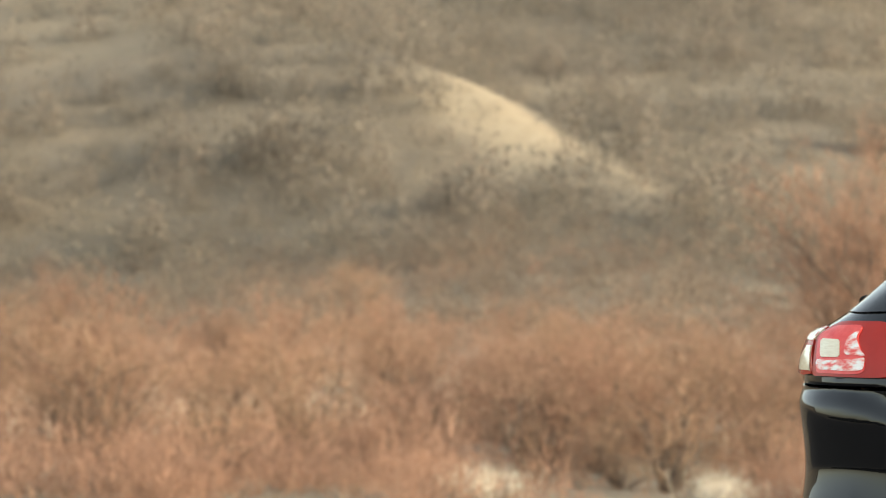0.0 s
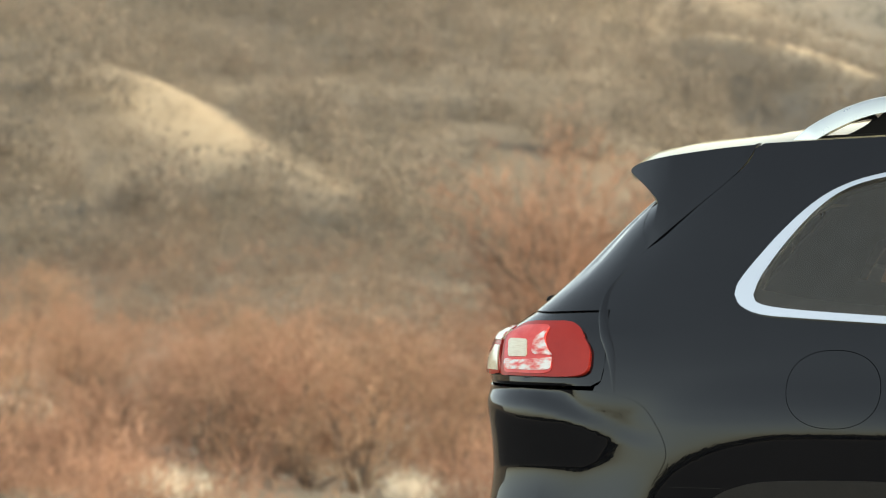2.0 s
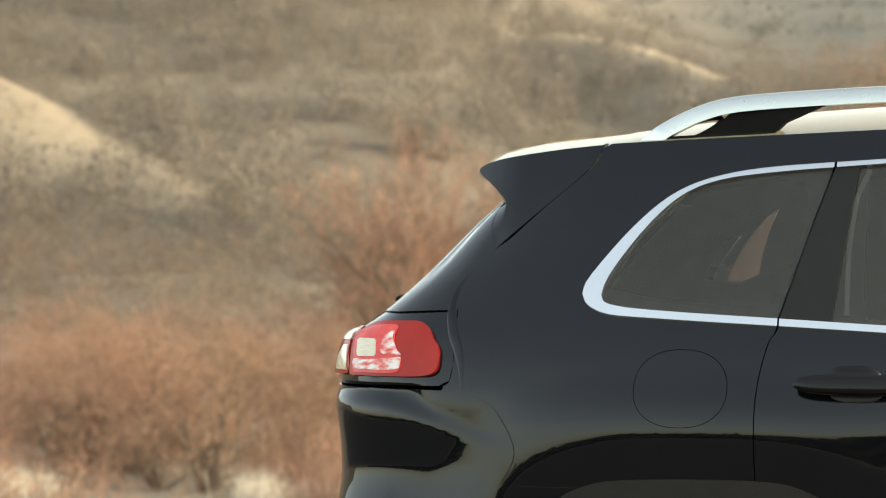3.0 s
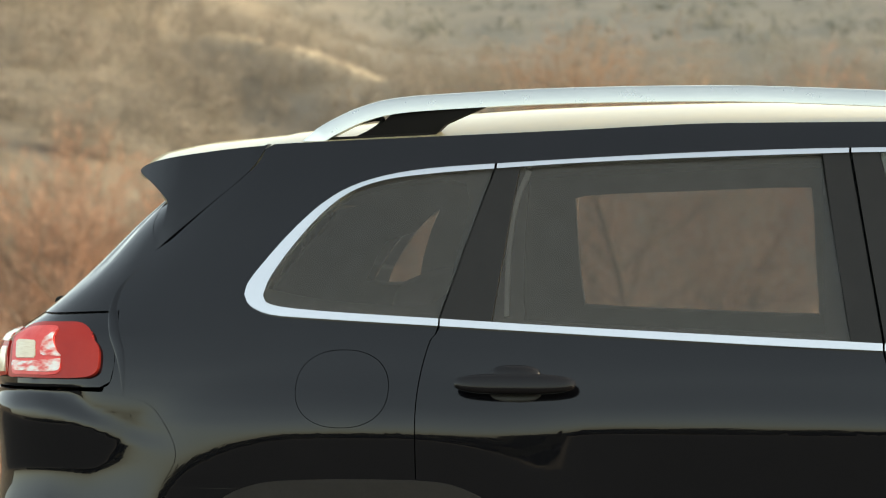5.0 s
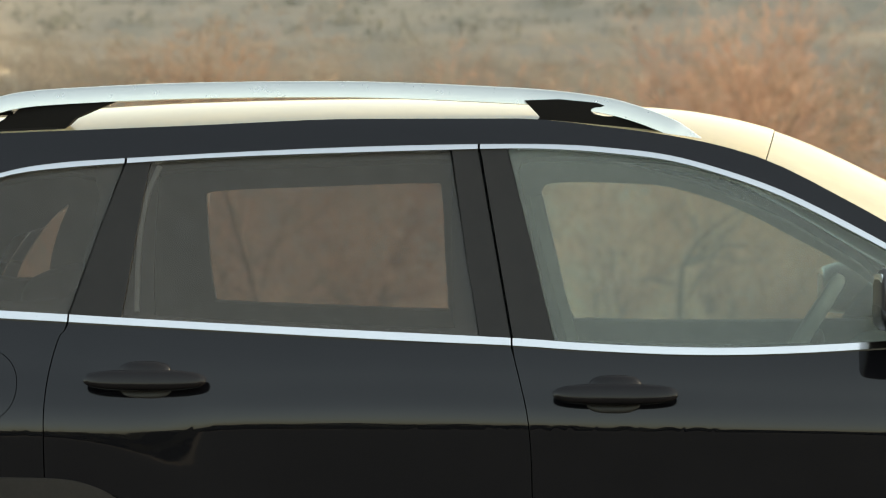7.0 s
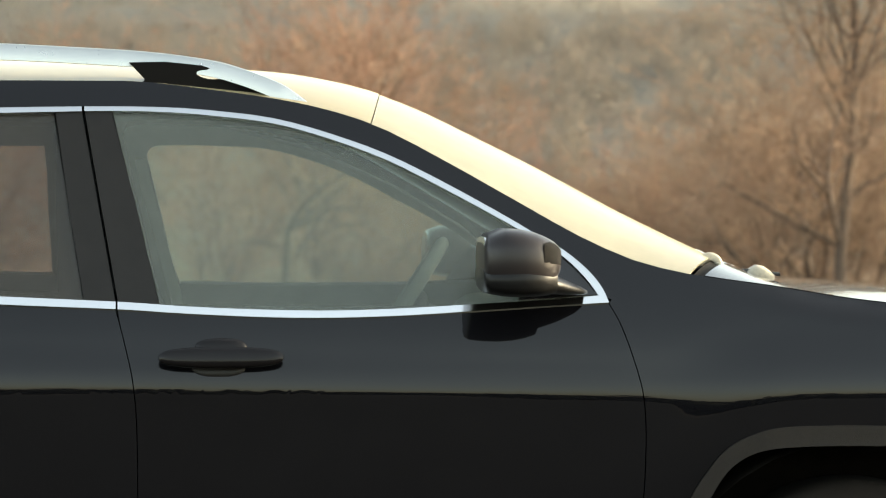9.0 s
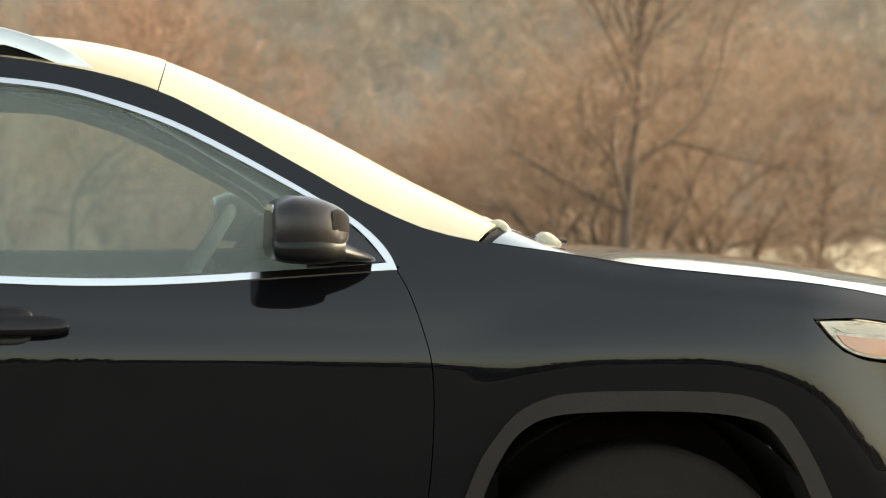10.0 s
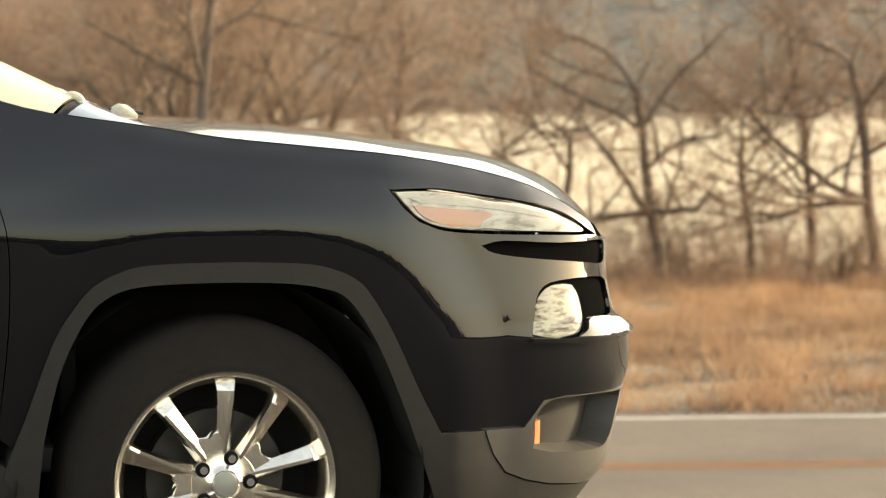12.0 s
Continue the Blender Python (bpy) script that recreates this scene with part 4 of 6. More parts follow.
    for facet in ([(-2.012, 1.141), (-1.996, 1.121), (-1.974, 1.094), (-1.962, 1.082), (-1.99, 1.083), (-2.018, 1.086), (-2.022, 1.115)], [(-1.961, 1.077), (-1.959, 1.06), (-1.966, 1.05), (-2.0, 1.047), (-2.06, 1.048), (-2.098, 1.05), (-2.105, 1.07), (-2.06, 1.069), (-2.02, 1.072)]):
        panel("facet", ring(facet, 3), RED_GLINTS, lamp, side, out=0.0105, depth=0.004, cell=(0.03, 0.03), label="faceted reflector with white sparkle in its colour")
    panel("reversing_lamp", [(-2.048, 1.116), (-2.042, 1.112), (-2.032, 1.082), (-2.036, 1.077), (-2.09, 1.076), (-2.096, 1.08), (-2.112, 1.112), (-2.106, 1.117)], CREAM_LENS, lamp, side, out=0.011, depth=0.006, cell=(0.03, 0.03), label="cream reversing lamp lens")
    panel("tailgate_lamp", ring([(-2.178, 1.143), (-2.15, 1.09), (-2.132, 1.037), (-2.28, 1.037), (-2.4, 1.045), (-2.48, 1.08), (-2.46, 1.12), (-2.35, 1.14)], 3), RED_LENS, car, side, out=0.005, depth=0.02, cell=(0.03, 0.03), label="inner red tail lamp on the tailgate")
    # cream pieces laid on as the inner lamp's glints
    for glint in ([(-2.176, 1.138), (-2.162, 1.112), (-2.235, 1.112), (-2.262, 1.138)], [(-2.157, 1.10), (-2.138, 1.044), (-2.215, 1.044), (-2.228, 1.07), (-2.192, 1.10)]):
        panel("lamp_glint", glint, CREAM_LENS, car, side, out=0.008, depth=0.006, cell=(0.03, 0.03), label="pale glint laid on the inner tail lamp")
    bump_loop = rounded(BUMPER_REAR_TOP) + [R_CROSS] + [(p[0], p[1]) for p in R_OUT if p[0] < -1.5 and 0.42 < p[1] < 0.79] + [(-1.80, 0.42), (S_TAIL, 0.42), (S_TAIL, 1.006), (-2.3, 1.008), (-2.05, 1.006)]
    panel("rear_bumper", bump_loop, PAINT, car, side, out=0.002, cell=(0.016, 0.012))
    panel("rear_valance", [(-1.79, 0.25), (-1.79, 0.415), (S_TAIL, 0.415), (S_TAIL, 0.25)], CLADDING, car, side, out=-0.004)
    end_plate = [(p[0] - 0.002, p[1] - 0.001) for p in rounded([(-1.52, 1.556), (-1.556, 1.494), (-1.65, 1.41), (-1.757, 1.318)])] + rounded([(-1.757, 1.318), (-1.752, 1.36), (-1.744, 1.42), (-1.765, 1.445), (-1.79, 1.466), (-1.818, 1.486), (-1.828, 1.495), (-1.824, 1.505), (-1.795, 1.517), (-1.73, 1.529), (-1.62, 1.543), (-1.53, 1.551)])[1:]
    pts, faces, border = fill_loops([end_plate], (0.04, 0.04))
    verts = [(a, YC - side * spoiler_width(a, b), b) for a, b in pts] + [(a, YC - side * (spoiler_width(a, b) - 0.03), b) for a, b in pts]
    n = len(pts)
    polys = [f if side > 0 else f[::-1] for f in faces] + [([p, p + n, q + n, q] if side > 0 else [q, q + n, p + n, p]) for p, q in border]
    plate = add_mesh("spoiler_end", verts, polys, PAINT, car, True)
    plate.data.set_sharp_from_angle(angle=radians(35))

    edge = rounded([(-1.905, 1.285), (-1.925, 1.25), (-1.925, 1.217), (-1.899, 1.175), (-1.862, 1.145), (-1.828, 1.11), (-1.81, 1.07), (-1.802, 1.03), (-1.80, 1.00)], 5)
    path = []
    for s_e, z_e in edge:
        ex, ev, ez = (float(q) for q in body(np.array(s_e), np.array(z_e), 0.0005))
        path.append((ex, YC - side * ev, ez))
    for _ in range(6):
        path = path[:1] + [tuple((a[i] + 2 * b[i] + c[i]) / 4 for i in range(3)) for a, b, c in zip(path, path[1:], path[2:])] + path[-1:]
    part("quarter_edge", sweep_bm(path, [(0.012 * math.cos(a), 0.0014 * math.sin(a)) for a in np.linspace(0, 2 * math.pi, 17)[:-1]], up=(0, 1, 0), scale=[0.04 + 0.96 * math.sin(math.pi * i / (len(path) - 1)) for i in range(len(path))]), PAINT, car)
    # front: bumper with its openings, headlight, fog lamp
    slit = ring([(2.036, 0.873), (2.097, 0.882), (2.254, 0.872), (2.431, 0.871), (2.46, 0.85), (2.428, 0.818), (2.312, 0.826), (2.159, 0.841), (2.068, 0.855)], 3)
    pocket = ring([(2.16, 0.664), (2.168, 0.71), (2.186, 0.765), (2.246, 0.787), (2.415, 0.786), (2.46, 0.75), (2.45, 0.70), (2.33, 0.697), (2.31, 0.67), (2.27, 0.655)], 3)
    scoop = ring([(2.178, 0.405), (2.176, 0.468), (2.204, 0.508), (2.262, 0.519), (2.40, 0.518), (2.506, 0.515), (2.50, 0.45), (2.473, 0.405), (2.415, 0.386), (2.258, 0.390)], 3)
    f_arch = [p for p in F_OUT if p[0] > 1.6 and 0.455 < p[1] < 0.72]
    loop = [(1.86, 0.70), (1.89, 0.80), (1.878, 0.93)] + rounded([(1.884, 0.928), (1.944, 0.908), (2.056, 0.898), (2.192, 0.892), (2.29, 0.888), (2.40, 0.884)]) + [(2.45, 0.87), (S_NOSE, 0.87), (S_NOSE, 0.53), (2.51, 0.522), (2.262, 0.524), (2.2, 0.51), (2.15, 0.462), (1.926, 0.462)]
    panel("front_bumper", [loop + [p for p in f_arch[::-1] if p[0] < 1.93], slit, pocket], PAINT, car, side, cell=(0.018, 0.016), depth=0.013)
    panel("front_valance", [[(2.043, 0.4555), (2.148, 0.4555), (2.198, 0.515), (2.262, 0.521), (2.51, 0.519), (S_NOSE, 0.525), (S_NOSE, 0.30), (2.35, 0.307), (2.24, 0.318), (2.167, 0.334), (2.11, 0.355), (2.07, 0.40)], scoop], SILVER_PLASTIC, car, side, out=0.003, depth=0.075, cell=(0.04, 0.03), label="pale grey plastic lower bumper")
    panel("bumper_cladding", [(1.90, 0.20), (1.915, 0.32), (1.93, 0.457), (2.04, 0.4555), (2.066, 0.40), (2.107, 0.352), (2.167, 0.330), (2.24, 0.314), (2.35, 0.303), (S_NOSE, 0.296), (S_NOSE, 0.20)], CLADDING, car, side, out=0.002, depth=0.04, cell=(0.05, 0.05), label="dark grained plastic under the bumper")
    # shallow backings coloured black for the shade of deep openings
    panel("slit_backing", slit, RECESS_SHADE, car, side, out=-0.0115, depth=0.004)
    panel("fog_pocket", pocket, RECESS_SHADE, car, side, out=-0.0118, depth=0.004)
    panel("scoop_backing", scoop, CLADDING, car, side, out=-0.07, depth=0.004)
    panel("side_reflector", [(2.192, 0.413), (2.189, 0.465), (2.203, 0.468), (2.207, 0.413)], AMBER, car, side, out=-0.014, depth=0.02, label="small amber side reflector")
    panel("bumper_lip", rounded([(2.155, 0.652), (2.25, 0.644), (2.40, 0.642), (2.47, 0.648), (2.55, 0.655)]) + rounded([(2.55, 0.667), (2.477, 0.694), (2.40, 0.697), (2.33, 0.697), (2.315, 0.672), (2.27, 0.657), (2.16, 0.660)]), PAINT, car, side, out=0.012, depth=0.03, cell=(0.03, 0.01))
    fog_loop = ring([(2.167, 0.668), (2.17, 0.71), (2.19, 0.752), (2.226, 0.774), (2.285, 0.774), (2.308, 0.737), (2.312, 0.69), (2.288, 0.664), (2.22, 0.657)], 3)
    fog = panel("fog_lamp", fog_loop, FACET_GLINTS, car, side, out=-0.008, depth=0.003, cell=(0.02, 0.02), label="faceted fog lamp with glints in its colour")
    panel("lens", fog_loop, LENS, fog, side, out=-0.002, depth=0.002, cell=(0.03, 0.03))
    hl = panel("headlight", HEADLIGHT, GLOSS_BLACK, car, side, out=-0.022, depth=0.01, cell=(0.03, 0.02), label="slim headlight with an amber corner lens")
    panel("reflector", shrink(HEADLIGHT, 0.006), SPARKLE_REFLECTOR, hl, side, out=-0.012, depth=0.008, cell=(0.02, 0.02), label="headlight reflector with pale sun sparkle in its colour")
    panel("amber_lens", ring([(1.868, 0.967), (1.95, 0.958), (2.03, 0.95), (2.075, 0.942), (2.05, 0.928), (2.03, 0.915), (1.945, 0.922), (1.892, 0.942)], 4), AMBER, hl, side, out=-0.008, depth=0.006, cell=(0.02, 0.02), label="amber turn signal")
    brow = []
    for i in range(9):   # stepped pale edge under the lamp's upper rim
        sb = 1.885 + 0.04 * i
        zb = 0.986 - 0.0035 * i - 0.0011 * max(0, i - 3) ** 1.5
        brow += [(sb, zb - 0.014), (sb + 0.03, zb - 0.018)]
    panel("pale_strip", [(1.86, 0.983)] + brow + [(2.24, 0.938), (2.13, 0.962), (2.03, 0.977), (1.93, 0.988)], CREAM_LENS, hl, side, out=-0.0085, depth=0.003, cell=(0.05, 0.05), label="pale stepped strip along the headlight's upper rim")
    panel("lens", shrink(HEADLIGHT, 0.003), LENS, hl, side, out=-0.002, depth=0.003, cell=(0.03, 0.02))

    # door handles: grip, cup and bump
    for dpart, s0, z0 in ((rd, -0.921, 1.031), (fd, 0.068, 1.004)):
        px, pv, pz = (float(v) for v in body(np.array(s0), np.array(z0)))
        nrm = body_normal(np.array(s0), np.array(z0))
        lean = math.degrees(math.atan2(nrm[2], nrm[1]))
        tilt = pose(0, 0, 0, -lean * side, 0, 0)
        y = lambda d: YC - side * (pv + d)
        grip = part("door_handle", super_bm((px, y(0.034), pz), (0.131, 0.014, 0.022), 0.75, 0.55, tilt), HANDLE_BLACK, dpart)
        part("handle_cup", super_bm((px - 0.005, y(0.0), pz - 0.012), (0.062, 0.006, 0.032), 0.7, 0.7, tilt), PILLAR_BLACK, dpart)
        part("handle_boss", super_bm((px + 0.0, y(0.024), pz + 0.018), (0.055, 0.014, 0.022), 0.8, 0.7, tilt), HANDLE_BLACK, dpart)
        for dx in (-0.10, 0.10):
            part("handle_post", super_bm((px + dx, y(0.014), pz), (0.018, 0.022, 0.014), 0.7, 0.7, tilt, 16, 10), GLOSS_BLACK, dpart)

    # roof rail with black feet
    prof = [(-side * a, b) for a, b in ((0.017, -0.018), (0.0165, -0.014), (0.013, 0.011), (0.009, 0.0165), (0.003, 0.018), (-0.009, 0.018), (-0.014, 0.013), (-0.015, -0.018))]
    prof = prof if side < 0 else prof[::-1]
    rail_z = rounded([(0.272, 1.53), (0.215, 1.563), (0.165, 1.586), (0.11, 1.606), (0.05, 1.622), (-0.06, 1.638), (-0.2, 1.648), (-0.5, 1.660), (-0.85, 1.658), (-1.1, 1.648), (-1.235, 1.638), (-1.31, 1.620), (-1.37, 1.594), (-1.415, 1.569), (-1.455, 1.546)], 5)
    path = []
    for x, z in rail_z:
        _, v, _ = body(np.array(x), np.array(EDGE_Z(x)))
        path.append((x, YC - side * (float(v) - 0.028), z))
    ends = [min(1.0, 0.45 + 0.09 * min(i, len(path) - 1 - i)) for i in range(len(path))]
    rail = part("roof_rail", sweep_bm(path, prof, scale=ends), SATIN, car, "satin silver roof rail")
    yr = float(np.mean([p[1] for p in path]))
    part("rail_foot", prism_bm([(-1.40, 1.545), (-1.31, 1.567), (-1.262, 1.603), (-1.238, 1.626), (-1.02, 1.638), (-1.12, 1.60), (-1.17, 1.545)], yr - 0.012, yr + 0.012, 0.003), MATT_BLACK, rail, "black rail foot")
    eye = [(0.047 + 0.029 * math.cos(a), 1.608 + 0.0095 * math.sin(a) - 0.12 * 0.029 * math.cos(a)) for a in np.linspace(0, 2 * math.pi, 21)[:-1]]
    foot = [(-0.128, 1.634), (-0.094, 1.598), (-0.103, 1.585), (-0.10, 1.55), (0.2, 1.545), (0.14, 1.584), (0.10, 1.604), (0.03, 1.628), (-0.05, 1.636)]
    part("rail_foot", plate_bm([foot, eye], yr - 0.012, yr + 0.012), MATT_BLACK, rail, "black rail foot")
    loop = [(-1.333 + 0.072 * math.cos(a) * 0.93 - 0.017 * math.sin(a) * 0.36, yr, 1.581 + 0.072 * math.cos(a) * 0.36 + 0.017 * math.sin(a) * 0.93) for a in np.linspace(0, 2 * math.pi, 29)[:-1]]
    part("rail_foot_eye", sweep_bm(loop, circle_profile(0.0065, 8), up=(0, 1, 0), closed=True), MATT_BLACK, rail)
    gasket = [(x, yr, float(EDGE_Z(x)) + 0.003) for x in np.linspace(-1.40, -1.16, 9)]
    part("rail_gasket", sweep_bm(gasket, round_profile(0.03, 0.014, 0.004)), MATT_BLACK, rail)

    # door mirror
    my = lambda v: YC - side * v
    mx = -0.004 if side > 0 else 0.05
    loft = lambda rows, power=0.6: loft_bm([(x + mx, my(v), lo, hi, wide) for x, v, lo, hi, wide in rows], power=power)
    mir = part("door_mirror", loft([(0.606, 1.02, 1.17, 1.244, 0.084), (0.609, 1.02, 1.156, 1.255, 0.102), (0.618, 1.02, 1.146, 1.264, 0.112), (0.65, 1.021, 1.14, 1.2745, 0.118), (0.685, 1.021, 1.138, 1.2725, 0.118),
                                    (0.715, 1.019, 1.14, 1.266, 0.113), (0.74, 1.016, 1.146, 1.256, 0.103), (0.758, 1.012, 1.16, 1.246, 0.088), (0.769, 1.008, 1.18, 1.236, 0.064)]), MIRROR_CAP, car, "black door mirror with a dark lower shell")
    part("lower_shell", loft([(0.605, 1.02, 1.164, 1.192, 0.088), (0.608, 1.02, 1.148, 1.193, 0.1025), (0.618, 1.02, 1.139, 1.195, 0.1125), (0.65, 1.021, 1.133, 1.199, 0.1184), (0.685, 1.021, 1.131, 1.202, 0.1184), (0.715, 1.018, 1.132, 1.204, 0.1134),
                              (0.74, 1.012, 1.134, 1.203, 0.1045), (0.76, 1.002, 1.138, 1.196, 0.09)]), LAMP_BLACK, mir)
    part("indicator", loft([(0.728, 1.018, 1.186, 1.25, 0.1085), (0.742, 1.016, 1.184, 1.25, 0.1025), (0.758, 1.0125, 1.184, 1.243, 0.0885), (0.7695, 1.008, 1.19, 1.233, 0.065)], 0.5), MATT_BLACK, mir)
    part("stalk", loft([(0.725, 0.985, 1.136, 1.185, 0.09), (0.765, 0.96, 1.135, 1.178, 0.08), (0.80, 0.935, 1.133, 1.162, 0.06), (0.83, 0.915, 1.132, 1.15, 0.04), (0.845, 0.905, 1.134, 1.142, 0.02)], 0.8), LAMP_BLACK, mir)
    part("mirror_glass", super_bm((0.610 + mx, my(1.02), 1.215), (0.004, 0.085, 0.042), 0.4, 0.5), CHROME, mir)
    panel("sail_panel", [(0.70, 1.122), (0.77, 1.222), (0.80, 1.208), (0.84, 1.168), (0.868, 1.132), (0.80, 1.1265)], GLOSS_BLACK, car, side, out=-0.001, depth=0.01)


for side in (1, -1):
    side_parts(side)

# roof, windscreen, hood
arc = lambda s_edge, s_mid: [(s_edge + (s_mid - s_edge) * (1 - q * q), q) for q in np.linspace(-1, 1, 25)]
panel("roof", arc(0.395, 0.45) + arc(-1.515, -1.53)[::-1], GLARE_PAINT, car, cell=(0.06, 0.08), on_top=True, label="black roof with cream sky glare in its colour")
panel("windscreen", arc(1.07, 1.245) + arc(0.3965, 0.4515)[::-1], WINDSCREEN, car, cell=(0.05, 0.08), on_top=True, depth=0.005, out=-0.002, label="windscreen with cream sky glare in its film colour")
panel("cowl", arc(1.10, 1.29) + arc(1.072, 1.247)[::-1], MATT_BLACK, car, cell=(0.05, 0.08), on_top=True, out=-0.012)
panel("hood", arc(2.44, 2.44) + arc(1.104, 1.296)[::-1], PAINT, car, cell=(0.05, 0.06), on_top=True, out=0.002, label="glossy black hood")
panel("headliner", [(0.36, -0.9), (0.36, 0.9), (-1.45, 0.9), (-1.45, -0.9)], CABIN_LIGHT, car, cell=(0.15, 0.2), on_top=True, out=-0.04, depth=0.01, back=True)


def mesh_rows(rows):
    bm = bmesh.new()
    vs = [[bm.verts.new(p) for p in r] for r in rows]
    for a, b in zip(vs, vs[1:]):
        for i in range(len(a) - 1):
            bm.faces.new((a[i], a[i + 1], b[i + 1], b[i]))
    return bm


# spoiler: top skin, lip and underside
rows = []
for q in np.linspace(-1, 1, 33):
    w = abs(q) ** 2.6
    mix = lambda mid, end: mid + (end - mid) * w
    wid = lambda e: q * e
    sec = [(-1.512, mix(1.616, 1.553), 0.668), (-1.62, mix(1.611, 1.549), 0.664), (-1.73, mix(1.602, 1.539), 0.655), (mix(-1.83, -1.795), mix(1.588, 1.526), 0.64), (mix(-1.868, -1.822), mix(1.58, 1.516), 0.628),
           (mix(-1.878, -1.83), mix(1.568, 1.506), 0.624), (mix(-1.868, -1.822), mix(1.556, 1.498), 0.624), (mix(-1.825, -1.785), mix(1.53, 1.481), 0.63), (mix(-1.80, -1.765), mix(1.50, 1.458), 0.635), (mix(-1.77, -1.742), 1.43, 0.64), (-1.6, 1.45, 0.64)]
    rows.append([(x, YC - q * (spoiler_width(x, z - 0.01) - 0.004), z - 0.010 - 0.006 * (x < -1.6)) for x, z, v in sec])
wing = mesh_rows(rows)
wing.verts.ensure_lookup_table()
for k in (0, 32):
    wing.faces.new([wing.verts[k * 11 + i] for i in range(11)])
part("spoiler", wing, GLARE_PAINT, car, "black roof spoiler over the rear window")
# tailgate: rear glass and lower gate, drawn across the tail
def across_tail(z0, z1, n, out, s_in=-2.33):
    rows = []
    for z in np.linspace(z0, z1, n):
        half = [tuple(float(v) for v in body(np.array(s), np.array(z), out)) for s in np.linspace(S_TAIL, s_in, 14)]
        rows.append([(x, YC + v, zz) for x, v, zz in half[::-1]] + [(x, YC - v, zz) for x, v, zz in half[1:]])
    return mesh_rows(rows)


part("rear_window", across_tail(1.18, 1.45, 9, -0.003, -2.31), PRIVACY, car, "tinted rear window")
part("tailgate", across_tail(1.0, 1.178, 7, -0.002, -2.34), PAINT, car)
wip = part("rear_wiper", sweep_bm([(-2.085, YC - 0.02, 1.205), (-2.08, YC - 0.25, 1.205), (-2.045, YC - 0.48, 1.2)], round_profile(0.02, 0.03, 0.006)), GLOSS_BLACK, car)
part("wiper_pivot", super_bm((-2.045, YC - 0.50, 1.194), (0.024, 0.05, 0.017)), MATT_BLACK, wip)

# grille with seven upright slots
grille = part("grille", mesh_rows([[(float(x), YC - sg * float(v), z) for sg, s in [(1, s) for s in np.linspace(2.47, S_NOSE, 10)] + [(-1, s) for s in np.linspace(S_NOSE, 2.47, 10)[1:]]
                                  for x, v, _ in [body(np.array(s), np.array(z), -0.012)]] for z in np.linspace(0.74, 0.90, 6)]), GLOSS_BLACK, car)
for i in range(7):
    part("grille_slot", super_bm((2.45 - 0.02 * abs(i - 3) ** 1.5, YC + (i - 3) * 0.115, 0.845), (0.014, 0.042, 0.045), 0.4, 0.4), CHROME, grille, "chrome framed slot")

# wipers and washer jets at the foot of the windscreen
for y0, x0 in ((6.2, 1.165), (6.75, 1.26)):
    w = part("wiper", sweep_bm([(x0 + 0.05, y0, 1.172), (x0 + 0.02, y0 + 0.05, 1.185), (x0 + 0.03, y0 + 0.35, 1.205), (x0 + 0.02, y0 + 0.6, 1.215)], round_profile(0.014, 0.018, 0.004)), SATIN, car, "wiper arm at the foot of the windscreen")
    part("wiper_blade", sweep_bm([(x0 - 0.03, y0 + 0.05, 1.2), (x0 - 0.02, y0 + 0.35, 1.222), (x0 - 0.03, y0 + 0.62, 1.23)], round_profile(0.012, 0.02, 0.003)), GLOSS_BLACK, w)
part("wiper_cap", sweep_bm(rounded([(1.142, 6.27, 1.193), (1.152, 6.27, 1.203), (1.168, 6.27, 1.208), (1.183, 6.27, 1.2), (1.189, 6.27, 1.182)], 4), round_profile(0.02, 0.014, 0.005), up=(0, 1, 0)), PALE_TRIM, car, "pale wiper pivot cap")
part("wiper_linkage", sweep_bm([(1.18, 6.27, 1.19), (1.21, 6.25, 1.18), (1.245, 6.24, 1.163)], round_profile(0.01, 0.008, 0.002)), PALE_TRIM, car)
part("cowl_edge", sweep_bm([(1.12, 6.262, 1.181), (1.19, 6.262, 1.178), (1.26, 6.262, 1.176), (1.325, 6.262, 1.168)], round_profile(0.01, 0.008, 0.002)), GLOSS_BLACK, car)
part("hood_hinge", loft_bm([(1.238, 6.27, 1.158, 1.168, 0.01), (1.252, 6.27, 1.156, 1.179, 0.017), (1.27, 6.27, 1.154, 1.19, 0.02), (1.288, 6.27, 1.153, 1.187, 0.02), (1.312, 6.27, 1.152, 1.17, 0.014)]), PALE_TRIM, car, "pale hood hinge cover")

